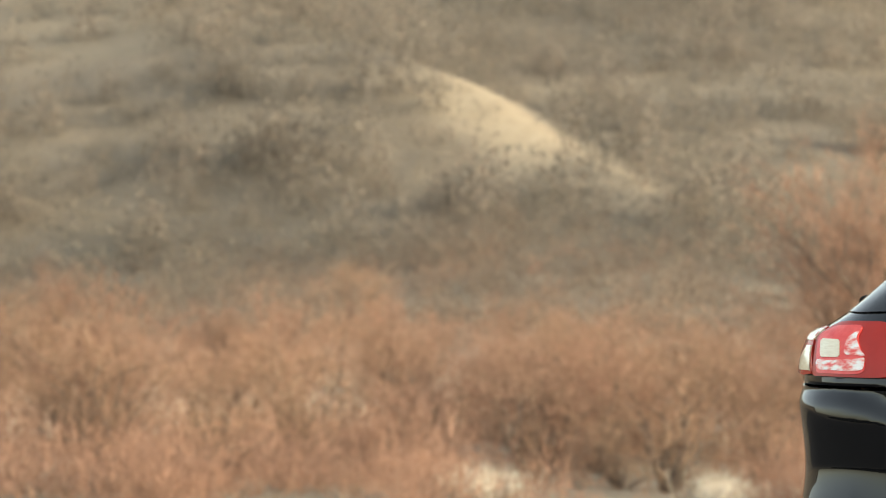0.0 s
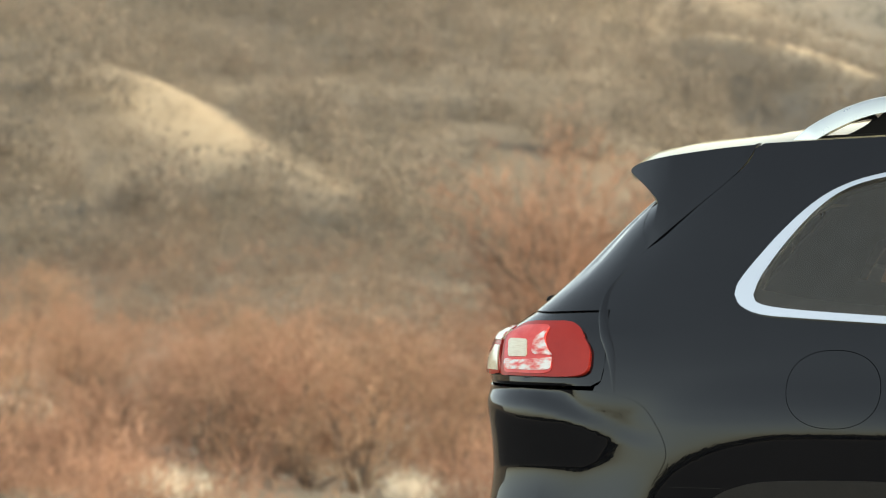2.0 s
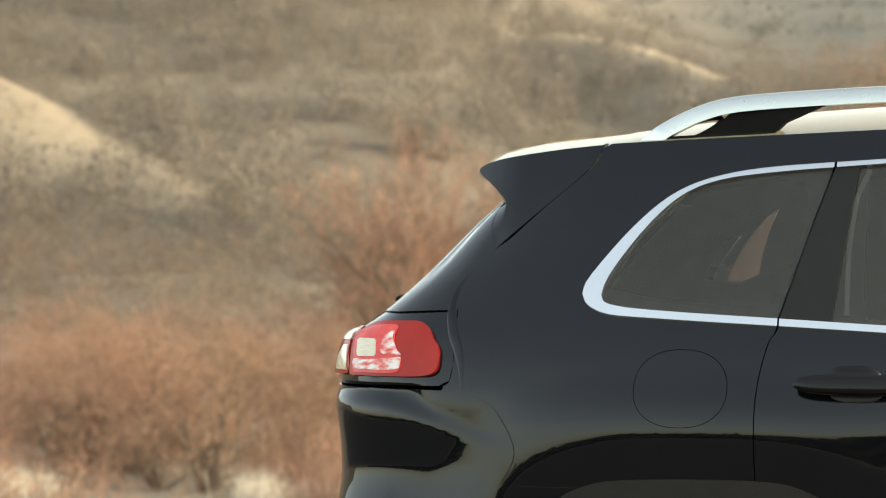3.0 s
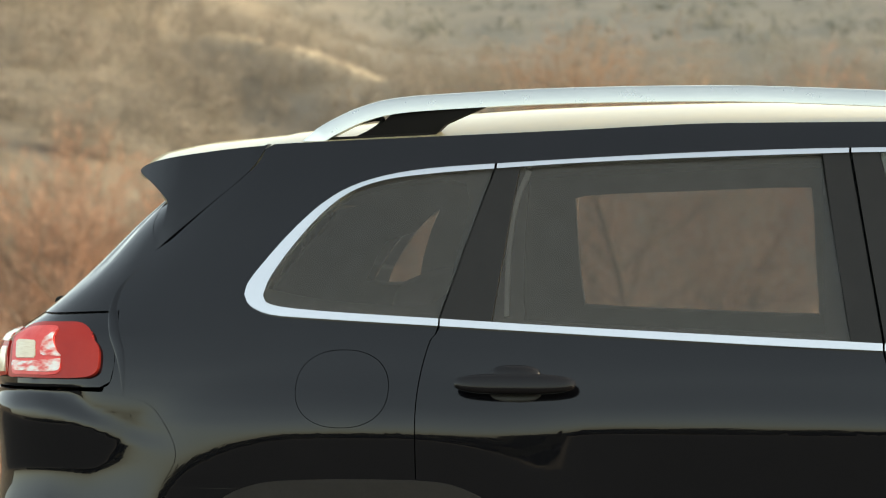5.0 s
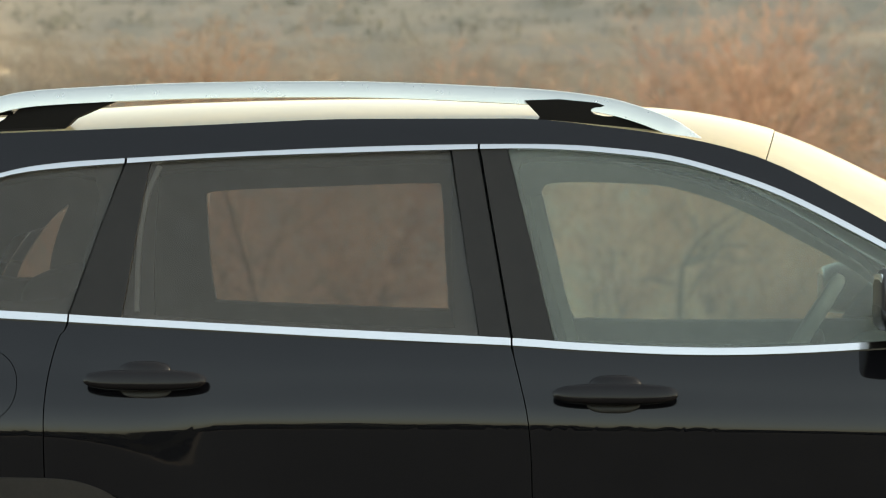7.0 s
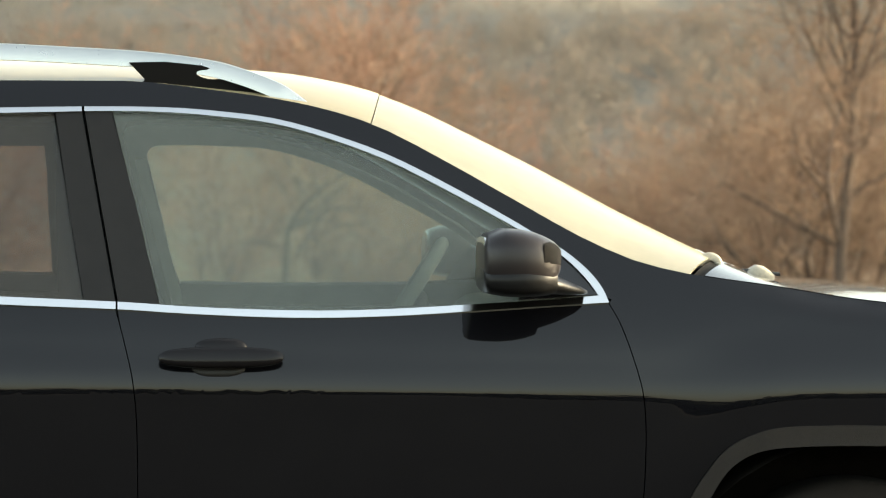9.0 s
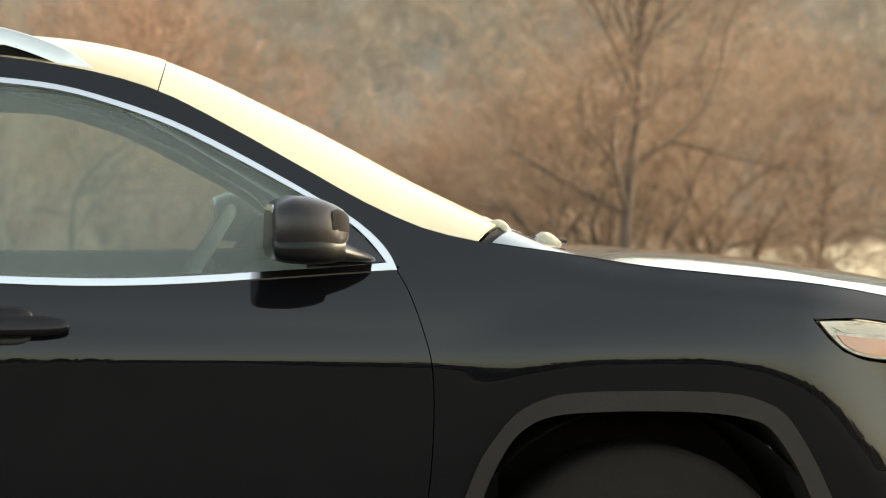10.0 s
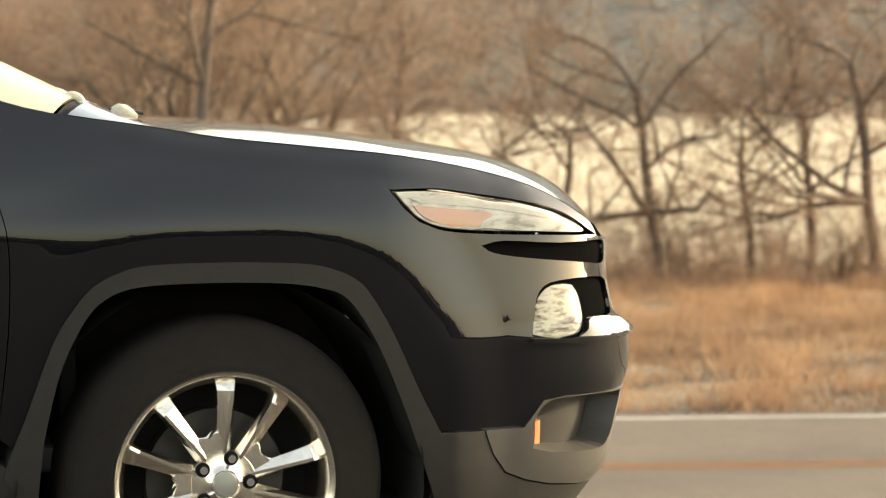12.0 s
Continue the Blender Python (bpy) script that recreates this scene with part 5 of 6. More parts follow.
# wheels
def build_wheel():
    wheel = new("wheel")
    tyre = [(0.235, 0.0), (0.25, -0.006), (0.262, -0.006), (0.29, 0.002), (0.33, 0.004), (0.352, 0.014), (0.362, 0.03), (0.3645, 0.06), (0.3645, 0.17), (0.35, 0.21), (0.30, 0.225), (0.235, 0.22)]
    part("tyre", lathe_bm(tyre, 96), RUBBER, wheel, "dull black tyre")
    rim = part("rim", lathe_bm([(0.236, 0.225), (0.236, 0.02), (0.244, 0.008), (0.25, -0.004), (0.246, -0.009), (0.239, -0.006), (0.232, 0.006), (0.222, 0.02), (0.218, 0.06), (0.216, 0.2)], 96), RIM_METAL, wheel, "polished alloy rim")
    part("brake_disc", lathe_bm([(0.0, 0.105), (0.155, 0.105), (0.158, 0.11), (0.158, 0.13), (0.0, 0.13)], 48), mat("brake_iron", [(0.06, 0.055, 0.05)], 20, 0.5, 0.8), wheel)
    part("barrel_back", lathe_bm([(0.0, 0.14), (0.23, 0.14)], 48), MATT_BLACK, wheel)
    for i in range(10):   # five pairs of twisted spokes, each pair joined near the hub by a web
        hand = 1 if i % 2 == 0 else -1
        a = radians(90 + 36 * i - 1.5 * hand)
        bm = bmesh.new()
        rows = []
        for r, w, y, crest in ((0.045, 0.018, 0.02, 0.0), (0.085, 0.0175, 0.013, -0.1), (0.13, 0.0175, 0.006, -0.3), (0.18, 0.0185, 0.001, -0.5), (0.205, 0.02, 0.0, -0.55), (0.222, 0.0225, 0.008, -0.6), (0.238, 0.026, 0.016, -0.6)):
            c = crest * hand * w
            rows.append([bm.verts.new((r, y + 0.05, -w * 0.8)), bm.verts.new((r, y + 0.014, -w)), bm.verts.new((r, y, c - 0.0035)), bm.verts.new((r, y, c + 0.0035)), bm.verts.new((r, y + 0.014, w)), bm.verts.new((r, y + 0.05, w * 0.8))])
        for p, q in zip(rows, rows[1:]):
            for k in range(6):
                bm.faces.new((p[k], p[(k + 1) % 6], q[(k + 1) % 6], q[k]))
        bmesh.ops.rotate(bm, cent=(0, 0, 0), matrix=Matrix.Rotation(-a, 3, "Y"), verts=bm.verts[:])
        part("spoke", bm, RIM_METAL, rim, shade=False)
    for i in range(5):
        bm = prism_bm([(0.05, -0.02), (0.105, -0.032), (0.116, -0.02), (0.1, 0.0), (0.116, 0.02), (0.105, 0.032), (0.05, 0.02)], 0.019, 0.05, 0.003)
        bmesh.ops.rotate(bm, cent=(0, 0, 0), matrix=Matrix.Rotation(-radians(108 + 72 * i), 3, "Y"), verts=bm.verts[:])
        part("spoke_web", bm, RIM_METAL, rim, shade=False)
    part("hub", lathe_bm([(0.0, 0.006), (0.03, 0.006), (0.036, 0.012), (0.044, 0.016), (0.072, 0.017), (0.078, 0.024), (0.08, 0.06)], 60), RIM_METAL, rim)
    part("centre_cap", lathe_bm([(0.0, 0.0), (0.026, 0.001), (0.029, 0.008)], 32), SATIN, rim)
    for i in range(5):
        a = radians(72 * i + 2)
        hole = lathe_bm([(0.0, 0.0146), (0.0155, 0.0146), (0.0165, 0.0165), (0.0165, 0.02)], 20)
        bmesh.ops.translate(hole, vec=(0.057 * math.cos(a), 0, 0.057 * math.sin(a)), verts=hole.verts[:])
        part("lug_hole", hole, MATT_BLACK, rim)
        bm = bmesh.new()
        bmesh.ops.create_cone(bm, cap_ends=True, segments=12, radius1=0.0105, radius2=0.009, depth=0.02)
        bmesh.ops.rotate(bm, cent=(0, 0, 0), matrix=Matrix.Rotation(radians(90), 3, "X"), verts=bm.verts[:])
        bmesh.ops.translate(bm, vec=(0.057 * math.cos(a), 0.014, 0.057 * math.sin(a)), verts=bm.verts[:])
        part("lug_nut", bm, CHROME, rim)
    return wheel


wheel = build_wheel()
wheel.parent = car
wheel.location = (WHEELS[0] + 0.006, 5.955, 0.3645)
for x, y, turned, spin in ((WHEELS[1], 5.955, 0, 20), (WHEELS[0] + 0.006, 2 * YC - 5.955, 180, 5), (WHEELS[1], 2 * YC - 5.955, 180, 40)):
    copy_thing(wheel, pose(x, y, 0.3645, 0, 0, turned) @ pose(0, 0, 0, 0, spin, 0))

# underside, wheel wells, bulkheads
part("underbody", box_bm(0.1, YC, 0.26, 4.2, 1.5, 0.08, 0.02), MATT_BLACK, car)
for w in WHEELS:
    for sg in (1, -1):
        bm = bmesh.new()
        rows = []
        for v in (0.912, 0.42):
            rows.append([bm.verts.new((w + 0.455 * math.cos(a), YC - sg * v, 0.36 + 0.46 * math.sin(a))) for a in np.linspace(-0.4, math.pi + 0.4, 24)])
        for i in range(23):
            bm.faces.new((rows[0][i], rows[0][i + 1], rows[1][i + 1], rows[1][i]))
        bm.faces.new(rows[1])
        part("wheel_well", bm, WELL_LINER, car)
part("bulkhead", box_bm(1.12, YC, 0.75, 0.04, 1.5, 0.75, 0.01), MATT_BLACK, car)
part("cabin_floor", box_bm(-0.3, YC, 0.42, 2.9, 1.55, 0.06, 0.01), CABIN, car)

# cabin
part("dashboard", prism_bm([(1.08, 0.62), (1.10, 1.10), (0.95, 1.115), (0.74, 1.09), (0.66, 1.02), (0.68, 0.80), (0.78, 0.62)], YC - 0.74, YC + 0.74, 0.02), CABIN, car)
wh = part("steering_wheel", sweep_bm([(0.548 + 0.19 * math.cos(a) * 0.54 + 0.0125 * math.sin(a), 7.24 + 0.19 * math.sin(a), 1.07 + 0.19 * math.cos(a) * 0.84) for a in np.linspace(0, 2 * math.pi, 33)[:-1]], circle_profile(0.0175), up=(0.84, 0.0, -0.54), closed=True), CABIN_LIGHT, car, "grey leather steering wheel")
part("steering_hub", super_bm((0.585, 7.24, 1.05), (0.03, 0.07, 0.06)), CABIN, wh)
part("steering_column", sweep_bm([(0.585, 7.24, 1.05), (0.85, 7.24, 0.97)], circle_profile(0.035)), CABIN, wh)
for y in (YC - 0.37, YC + 0.37):
    seat = part("front_seat", super_bm((0.10, y, 0.66), (0.27, 0.25, 0.11), 0.5, 0.5), LEATHER, car, "dark leather front seat")
    part("backrest", super_bm((-0.13, y, 0.92), (0.09, 0.24, 0.33), 0.5, 0.55, pose(0, 0, 0, 0, -14, 0)), LEATHER, seat)
    part("headrest", super_bm((-0.20, y, 1.325), (0.045, 0.12, 0.085), 0.6, 0.6, pose(0, 0, 0, 0, -8, 0)), LEATHER, seat)
    for dy in (-0.05, 0.05):
        part("headrest_post", sweep_bm([(-0.185, y + dy, 1.18), (-0.195, y + dy, 1.27)], circle_profile(0.006)), SATIN, seat)
bench = part("rear_bench", super_bm((-0.85, YC, 0.70), (0.27, 0.64, 0.12), 0.45, 0.4), LEATHER, car, "dark leather rear bench")
part("backrest", super_bm((-1.14, YC, 0.98), (0.08, 0.63, 0.30), 0.45, 0.4, pose(0, 0, 0, 0, -18, 0)), LEATHER, bench)
for y in (YC - 0.42, YC + 0.42):
    part("headrest", super_bm((-1.19, y, 1.17), (0.05, 0.15, 0.07), 0.6, 0.6, pose(0, 0, 0, 0, -10, 0)), LEATHER, bench)
part("load_cover", box_bm(-1.62, YC, 1.08, 0.7, 1.3, 0.02, 0.004), CABIN, car)
part("seat_belt", sweep_bm([(-0.125, YC + 0.64, 1.45), (-0.108, YC + 0.645, 1.37), (-0.068, YC + 0.66, 1.22), (-0.025, YC + 0.67, 1.06), (0.0, YC + 0.67, 0.8)], round_profile(0.03, 0.006, 0.002), up=(0, 1, 0)), CABIN_LIGHT, car)
part("rear_view_mirror", super_bm((0.56, YC, 1.47), (0.02, 0.12, 0.035)), GLOSS_BLACK, car)

# ---- plants ----
def stuff_mesh(name, verts, faces, material, label, category):
    me = bpy.data.meshes.new(name)
    verts = np.asarray(verts, np.float32)
    faces = np.asarray(faces, np.int32)
    k = faces.shape[1]
    me.vertices.add(len(verts))
    me.vertices.foreach_set("co", verts.ravel())
    me.loops.add(faces.size)
    me.loops.foreach_set("vertex_index", faces.ravel())
    me.polygons.add(len(faces))
    me.polygons.foreach_set("loop_start", np.arange(0, faces.size, k, dtype=np.int32))
    me.materials.append(material)
    me.update(calc_edges=True)
    me.validate()
    return tagged(new(name, me), label, category, kind="stuff")


def leaf_material(name, stops, rough=0.8, through=0.25, patch=(0.08, 0.4)):
    """Leaves, twigs or blades whose colour changes from island to island, and that let some light through."""
    m = bpy.data.materials.new(name)
    m.use_nodes = True
    nt = m.node_tree
    b = nt.nodes["Principled BSDF"]
    geo = nt.nodes.new("ShaderNodeNewGeometry")
    add = nt.nodes.new("ShaderNodeMath")
    add.operation = "MULTIPLY_ADD"
    nt.links.new(geo.outputs["Random Per Island"], add.inputs[0])
    add.inputs[1].default_value = 1 - patch[1]
    half = nt.nodes.new("ShaderNodeMath")
    half.operation = "MULTIPLY"
    half.inputs[1].default_value = patch[1]
    nt.links.new(noise_node(nt, patch[0], 3), half.inputs[0])
    nt.links.new(half.outputs[0], add.inputs[2])
    col = ramp_nodes(nt, add.outputs[0], stops)
    nt.links.new(col, b.inputs["Base Color"])
    b.inputs["Roughness"].default_value, b.inputs["Specular IOR Level"].default_value = rough, 0.15
    tr = nt.nodes.new("ShaderNodeBsdfTranslucent")
    nt.links.new(col, tr.inputs[0])
    mix = nt.nodes.new("ShaderNodeMixShader")
    mix.inputs[0].default_value = through
    nt.links.new(b.outputs[0], mix.inputs[1])
    nt.links.new(tr.outputs[0], mix.inputs[2])
    nt.links.new(mix.outputs[0], nt.nodes["Material Output"].inputs[0])
    return m


rng = np.random.default_rng(7)
# hillside twigs kept greyish and near the soil's tone, haze in their colour
SCRUB = leaf_material("scrub_twigs", [(0.3, (0.13, 0.13, 0.118)), (0.43, (0.165, 0.152, 0.13)), (0.52, (0.20, 0.175, 0.14)), (0.64, (0.25, 0.205, 0.16)), (0.75, (0.17, 0.162, 0.14))], through=0.6, patch=(0.03, 0.75))
DARK_SCRUB = leaf_material("dark_scrub_twigs", [(0.3, (0.172, 0.157, 0.135)), (0.5, (0.21, 0.184, 0.153)), (0.7, (0.25, 0.208, 0.168))], through=0.5, patch=(0.02, 0.7))
HAZE_SCRUB = leaf_material("haze_grey_scrub_twigs", [(0.3, (0.15, 0.156, 0.145)), (0.42, (0.18, 0.18, 0.16)), (0.52, (0.22, 0.20, 0.175)), (0.64, (0.26, 0.215, 0.18)), (0.75, (0.18, 0.182, 0.165))], through=0.6, patch=(0.03, 0.75))
FOOT_WOOD = leaf_material("foothill_twigs", [(0.3, (0.13, 0.105, 0.085)), (0.5, (0.19, 0.15, 0.118)), (0.7, (0.26, 0.195, 0.15))], through=0.5, patch=(0.03, 0.7))
FAR_WOOD = leaf_material("far_wood", [(0.2, (0.10, 0.11, 0.10)), (0.6, (0.15, 0.15, 0.13)), (0.9, (0.19, 0.175, 0.15))])
WILLOW = leaf_material("red_willow_twigs", [(0.15, (0.19, 0.112, 0.08)), (0.4, (0.30, 0.178, 0.125)), (0.65, (0.40, 0.25, 0.18)), (0.85, (0.29, 0.195, 0.15))], through=0.45, patch=(0.12, 0.6))
STRAW = leaf_material("straw_blades", [(0.15, (0.20, 0.113, 0.063)), (0.4, (0.32, 0.188, 0.108)), (0.6, (0.40, 0.255, 0.155)), (0.75, (0.5, 0.37, 0.245)), (0.9, (0.26, 0.142, 0.083))], through=0.35, patch=(0.5, 0.6))
REED = leaf_material("bleached_reeds", [(0.15, (0.42, 0.365, 0.285)), (0.5, (0.6, 0.55, 0.45)), (0.85, (0.76, 0.715, 0.62))], through=0.4)
BARK = mat("grey_brown_bark", [(0.3, (0.075, 0.055, 0.04)), (0.7, (0.14, 0.10, 0.075))], 3.0, 0.9, bump=0.5, bump_scale=25, fine=20)
BROWN_BRUSH = leaf_material("brown_brush_twigs", [(0.15, (0.21, 0.15, 0.11)), (0.4, (0.30, 0.215, 0.155)), (0.65, (0.37, 0.27, 0.195)), (0.85, (0.30, 0.225, 0.17))], through=0.45, patch=(0.12, 0.6))
TWIG = leaf_material("fine_twigs", [(0.2, (0.19, 0.125, 0.085)), (0.6, (0.29, 0.19, 0.13)), (0.9, (0.36, 0.24, 0.165))], through=0.15)
DARK_LEAF = leaf_material("dark_evergreen", [(0.2, (0.018, 0.02, 0.014)), (0.8, (0.04, 0.04, 0.026))], through=0.1)


def clumps(centres, sizes, cards, card_size, squash=0.75):
    """Ragged bushes: for each centre a crowd of small tilted quads through a low dome."""
    n = len(centres)
    c = np.repeat(np.asarray(centres), cards, 0)
    s = np.repeat(np.asarray(sizes), cards)
    d = rng.normal(size=(n * cards, 3))
    d /= np.linalg.norm(d, axis=1)[:, None]
    d *= rng.uniform(0.35, 1.0, (n * cards, 1)) ** 0.6
    d[:, 2] = np.abs(d[:, 2])
    lobes = 1 + 0.35 * np.sin(np.arctan2(d[:, 1], d[:, 0]) * 3 + np.repeat(rng.uniform(0, 6.3, n), cards))
    p = c + d * (s * lobes)[:, None] * np.array([1, 1, squash])
    u = rng.normal(size=(n * cards, 3))
    u /= np.linalg.norm(u, axis=1)[:, None]
    w = np.cross(u, rng.normal(size=(n * cards, 3)))
    w /= np.linalg.norm(w, axis=1)[:, None]
    k = (s * card_size * rng.uniform(0.6, 1.4, n * cards))[:, None]
    verts = np.stack([p - u * k - w * k * 0.5, p + u * k * 0.8 - w * k * 0.6, p + u * k + w * k * 0.55, p - u * k * 0.7 + w * k * 0.5], 1).reshape(-1, 3)
    return verts, np.arange(len(verts)).reshape(-1, 4)


def blades(base, height, lean, width):
    """Thin upright triangles."""
    n = len(base)
    a = rng.uniform(0, 2 * math.pi, n)
    side = np.stack([np.cos(a), np.sin(a), 0 * a], 1) * (width * rng.uniform(0.6, 1.4, n))[:, None]
    b = rng.uniform(0, 2 * math.pi, n)
    k = lean * rng.uniform(0.2, 1.0, n)
    tip = base + np.stack([np.cos(b) * k, np.sin(b) * k, np.ones(n)], 1) * (height * rng.uniform(0.6, 1.2, n))[:, None]
    verts = np.stack([base - side, base + side, tip], 1).reshape(-1, 3)
    return verts, np.arange(len(verts)).reshape(-1, 3)


def scatter(turn0, turn1, r0, r1, n, keep):
    res = []
    while len(res) < n:
        t, r = random.uniform(turn0, turn1), math.sqrt(random.uniform(r0 * r0, r1 * r1))
        x, y = polar(t, r)
        if random.random() < keep(x, y):
            res.append((x, y, land(x, y)))
    return np.array(res)


def patchy(x, y, size, seed):
    return 0.5 + 0.5 * noise.fractal(Vector((x / size, y / size, seed)), 1.0, 2.0, 3)


def brush(centres, sizes, twigs, length, width, squash=0.9):
    """Leafless bushes: thin tapered twigs that point up and outwards, spread through a low uneven dome."""
    n = len(centres)
    c = np.repeat(np.asarray(centres), twigs, 0)
    s = np.repeat(np.asarray(sizes), twigs)
    m = n * twigs
    d = rng.normal(size=(m, 3))
    d /= np.linalg.norm(d, axis=1)[:, None]
    d *= rng.uniform(0.1, 1.0, (m, 1)) ** 0.6
    d[:, 2] = np.abs(d[:, 2])
    lobes = 1 + 0.35 * np.sin(np.arctan2(d[:, 1], d[:, 0]) * 3 + np.repeat(rng.uniform(0, 6.3, n), twigs))
    p = c + d * (s * lobes)[:, None] * np.array([1, 1, squash])
    u = d * 0.8 + rng.normal(size=(m, 3)) * 0.5
    u[:, 2] += 0.35
    u /= np.linalg.norm(u, axis=1)[:, None]
    w = np.cross(u, rng.normal(size=(m, 3)))
    w /= np.linalg.norm(w, axis=1)[:, None]
    k = (s * length * rng.uniform(0.5, 1.4, m))[:, None]
    h = (s * width * rng.uniform(0.6, 1.4, m))[:, None]
    verts = np.stack([p - u * k * 0.5 - w * h, p - u * k * 0.5 + w * h, p + u * k * 0.5], 1).reshape(-1, 3)
    return verts, np.arange(len(verts)).reshape(-1, 3)


# hillside scrub, denser in the gullies, thin on the grassy spurs
thin_out = lambda x, y: (1 - 0.95 * min(1.0, 1.6 * pale(x, y))) * (0.55 + 0.45 * smooth(0.25, 0.6, patchy(x, y, 45.0, 4.0)))
pts = np.concatenate([scatter(-38, -9, 300, 680, 2300, thin_out), scatter(-16, -9, 680, 1000, 250, thin_out)])
v, f = brush(pts, rng.uniform(2.4, 4.6, len(pts)) * rng.uniform(0.6, 1.9, len(pts)), 160, 0.12, 0.022, 1.15)
foot = scatter(-38, 9, 200, 410, 1250, lambda x, y: (1 - 0.9 * min(1.0, 1.6 * pale(x, y))))
v2, f2 = brush(foot, rng.uniform(1.4, 3.0, len(foot)), 70, 0.18, 0.024, 1.3)
v, f = np.concatenate([v, v2]), np.concatenate([f, f2 + len(v)])
stuff_mesh("hillside_scrub", v, f, SCRUB, "brown leafless scrub covering the hillsides", "scrub")
pts = scatter(-9, 31, 300, 1000, 2700, thin_out)
v, f = brush(pts, rng.uniform(2.4, 4.6, len(pts)) * rng.uniform(0.6, 2.0, len(pts)), 140, 0.12, 0.022, 1.15)
stuff_mesh("hillside_scrub", v, f, HAZE_SCRUB, "leafless hillside scrub with haze grey in its colour", "scrub")
pts = scatter(-38, 31, 325, 720, 1400, lambda x, y: (1 - 0.75 * min(1.0, 1.6 * pale(x, y))) * (0.45 + 0.55 * smooth(0.42, 0.6, patchy(x, y, 40.0, 31.0))))
v, f = clumps(pts, rng.uniform(2.0, 4.0, len(pts)) * rng.uniform(0.8, 1.4, len(pts)), 430, 0.062, 2.2)
stuff_mesh("hillside_trees", v, f, DARK_SCRUB, "dark grey leafless trees scattered over the hillside", "trees")
pts = scatter(-38, 10, 225, 345, 640, lambda x, y: (0.35 + 0.65 * smooth(0.3, 0.6, patchy(x, y, 26.0, 13.0))) * smooth(-1.6, -3.2, math.degrees(math.atan2(x, y))))
v, f = brush(pts, rng.uniform(2.0, 4.2, len(pts)), 230, 0.2, 0.014, 1.35)
stuff_mesh("foothill_trees", v, f, FOOT_WOOD, "brown leafless trees along the foot of the hills", "trees")
pts = scatter(-38, 31, 1000, 2600, 1900, lambda x, y: 0.3 + 0.7 * smooth(0.2, 0.6, patchy(x, y, 150.0, 4.0)))
v, f = brush(pts, rng.uniform(6.0, 14.0, len(pts)), 30, 0.3, 0.06, 0.9)
stuff_mesh("far_woodland", v, f, FAR_WOOD, "bluish grey woodland on the far ridges", "woodland")
# red willow thickets on the valley floor
clearing = lambda x, y: smooth(-3.2, -1.6, math.degrees(math.atan2(x, y))) * smooth(6.6, 5.2, math.degrees(math.atan2(x, y)))
open_marsh = lambda x, y: smooth(11, 15, math.degrees(math.atan2(x, y))) * (1 - smooth(285, 296, math.hypot(x, y)))
pts = np.concatenate([scatter(-38, 8, 120, 260, 380, lambda x, y: 1.0 - clearing(x, y)), scatter(-38, 32, 82, 330, 1250, lambda x, y: smooth(0.3, 0.56, patchy(x, y, 22.0, 9.0)) * (1 - open_marsh(x, y)) * (1 - clearing(x, y)))])
headings = np.degrees(np.arctan2(pts[:, 0], pts[:, 1]))
brown, pts = pts[headings > 4], pts[headings <= 4]
v, f = brush(brown, rng.uniform(0.9, 2.3, len(brown)), 110, 0.32, 0.013, 1.25)
stuff_mesh("brown_thicket", v, f, BROWN_BRUSH, "brown bare thicket behind the roadside trees", "thicket")
v, f = brush(pts, rng.uniform(0.9, 2.3, len(pts)), 110, 0.32, 0.013, 1.25)
near = scatter(-38, -12, 42, 92, 540, lambda x, y: (across(x, y) > 29.6) * (0 if abs(math.degrees(math.atan2(x, y)) + 22.0) < 1.8 and math.hypot(x, y) < 58 else 1) * (0.2 + 0.8 * smooth(0.4, 0.6, patchy(x, y, 9.0, 9.0))))
near = np.concatenate([near, scatter(-38, -12, 42, 51, 80, lambda x, y: (across(x, y) > 29.4) * (abs(math.degrees(math.atan2(x, y)) + 25.8) > 0.8) * (abs(math.degrees(math.atan2(x, y)) + 22.0) > 1.8))])
v2, f2 = brush(near, rng.uniform(0.5, 1.35, len(near)), 170, 0.45, 0.0085, 1.15)
low_twigs = np.repeat(near, 30, 0)
low_twigs[:, :2] += rng.normal(size=(len(low_twigs), 2)) * 1.3
v3, f3 = blades(low_twigs, np.repeat(rng.uniform(0.1, 0.4, len(near)), 30), 1.5, 0.012)
v, f = np.concatenate([v, v2]), np.concatenate([f, f2 + len(v)])
stuff_mesh("willow_thicket", v, f, WILLOW, "reddish bare willow thicket on the valley floor", "thicket")
stuff_mesh("low_brush", v3, f3, TWIG, "brown low brush under the willow thicket", "brush")
# bleached reeds in the marsh
pts = scatter(9, 31, 88, 290, 12000, lambda x, y: pale(x, y) ** 1.5)
more = scatter(-36, -16, 62, 100, 400, lambda x, y: smooth(0.6, 0.7, patchy(x, y, 12.0, 14.0)))
pts = np.concatenate([pts, more])
stems = np.repeat(pts, 9, 0)
stems[:, :2] += rng.normal(size=(len(stems), 2)) * 0.5
v, f = blades(stems, np.repeat(rng.uniform(0.5, 1.4, len(pts)), 9), 0.7, 0.06)
tufts = np.array([(x, y, land(x, y)) for x, y in [polar(c + random.gauss(0, 0.35), random.gauss(48, 1.6)) for c in (-26.1, -25.5, -20.9, -18.9) for _ in range(260)]])
v2, f2 = blades(tufts, rng.uniform(0.15, 0.5, len(tufts)), 0.8, 0.018)
v, f = np.concatenate([v, v2]), np.concatenate([f, f2 + len(v)])
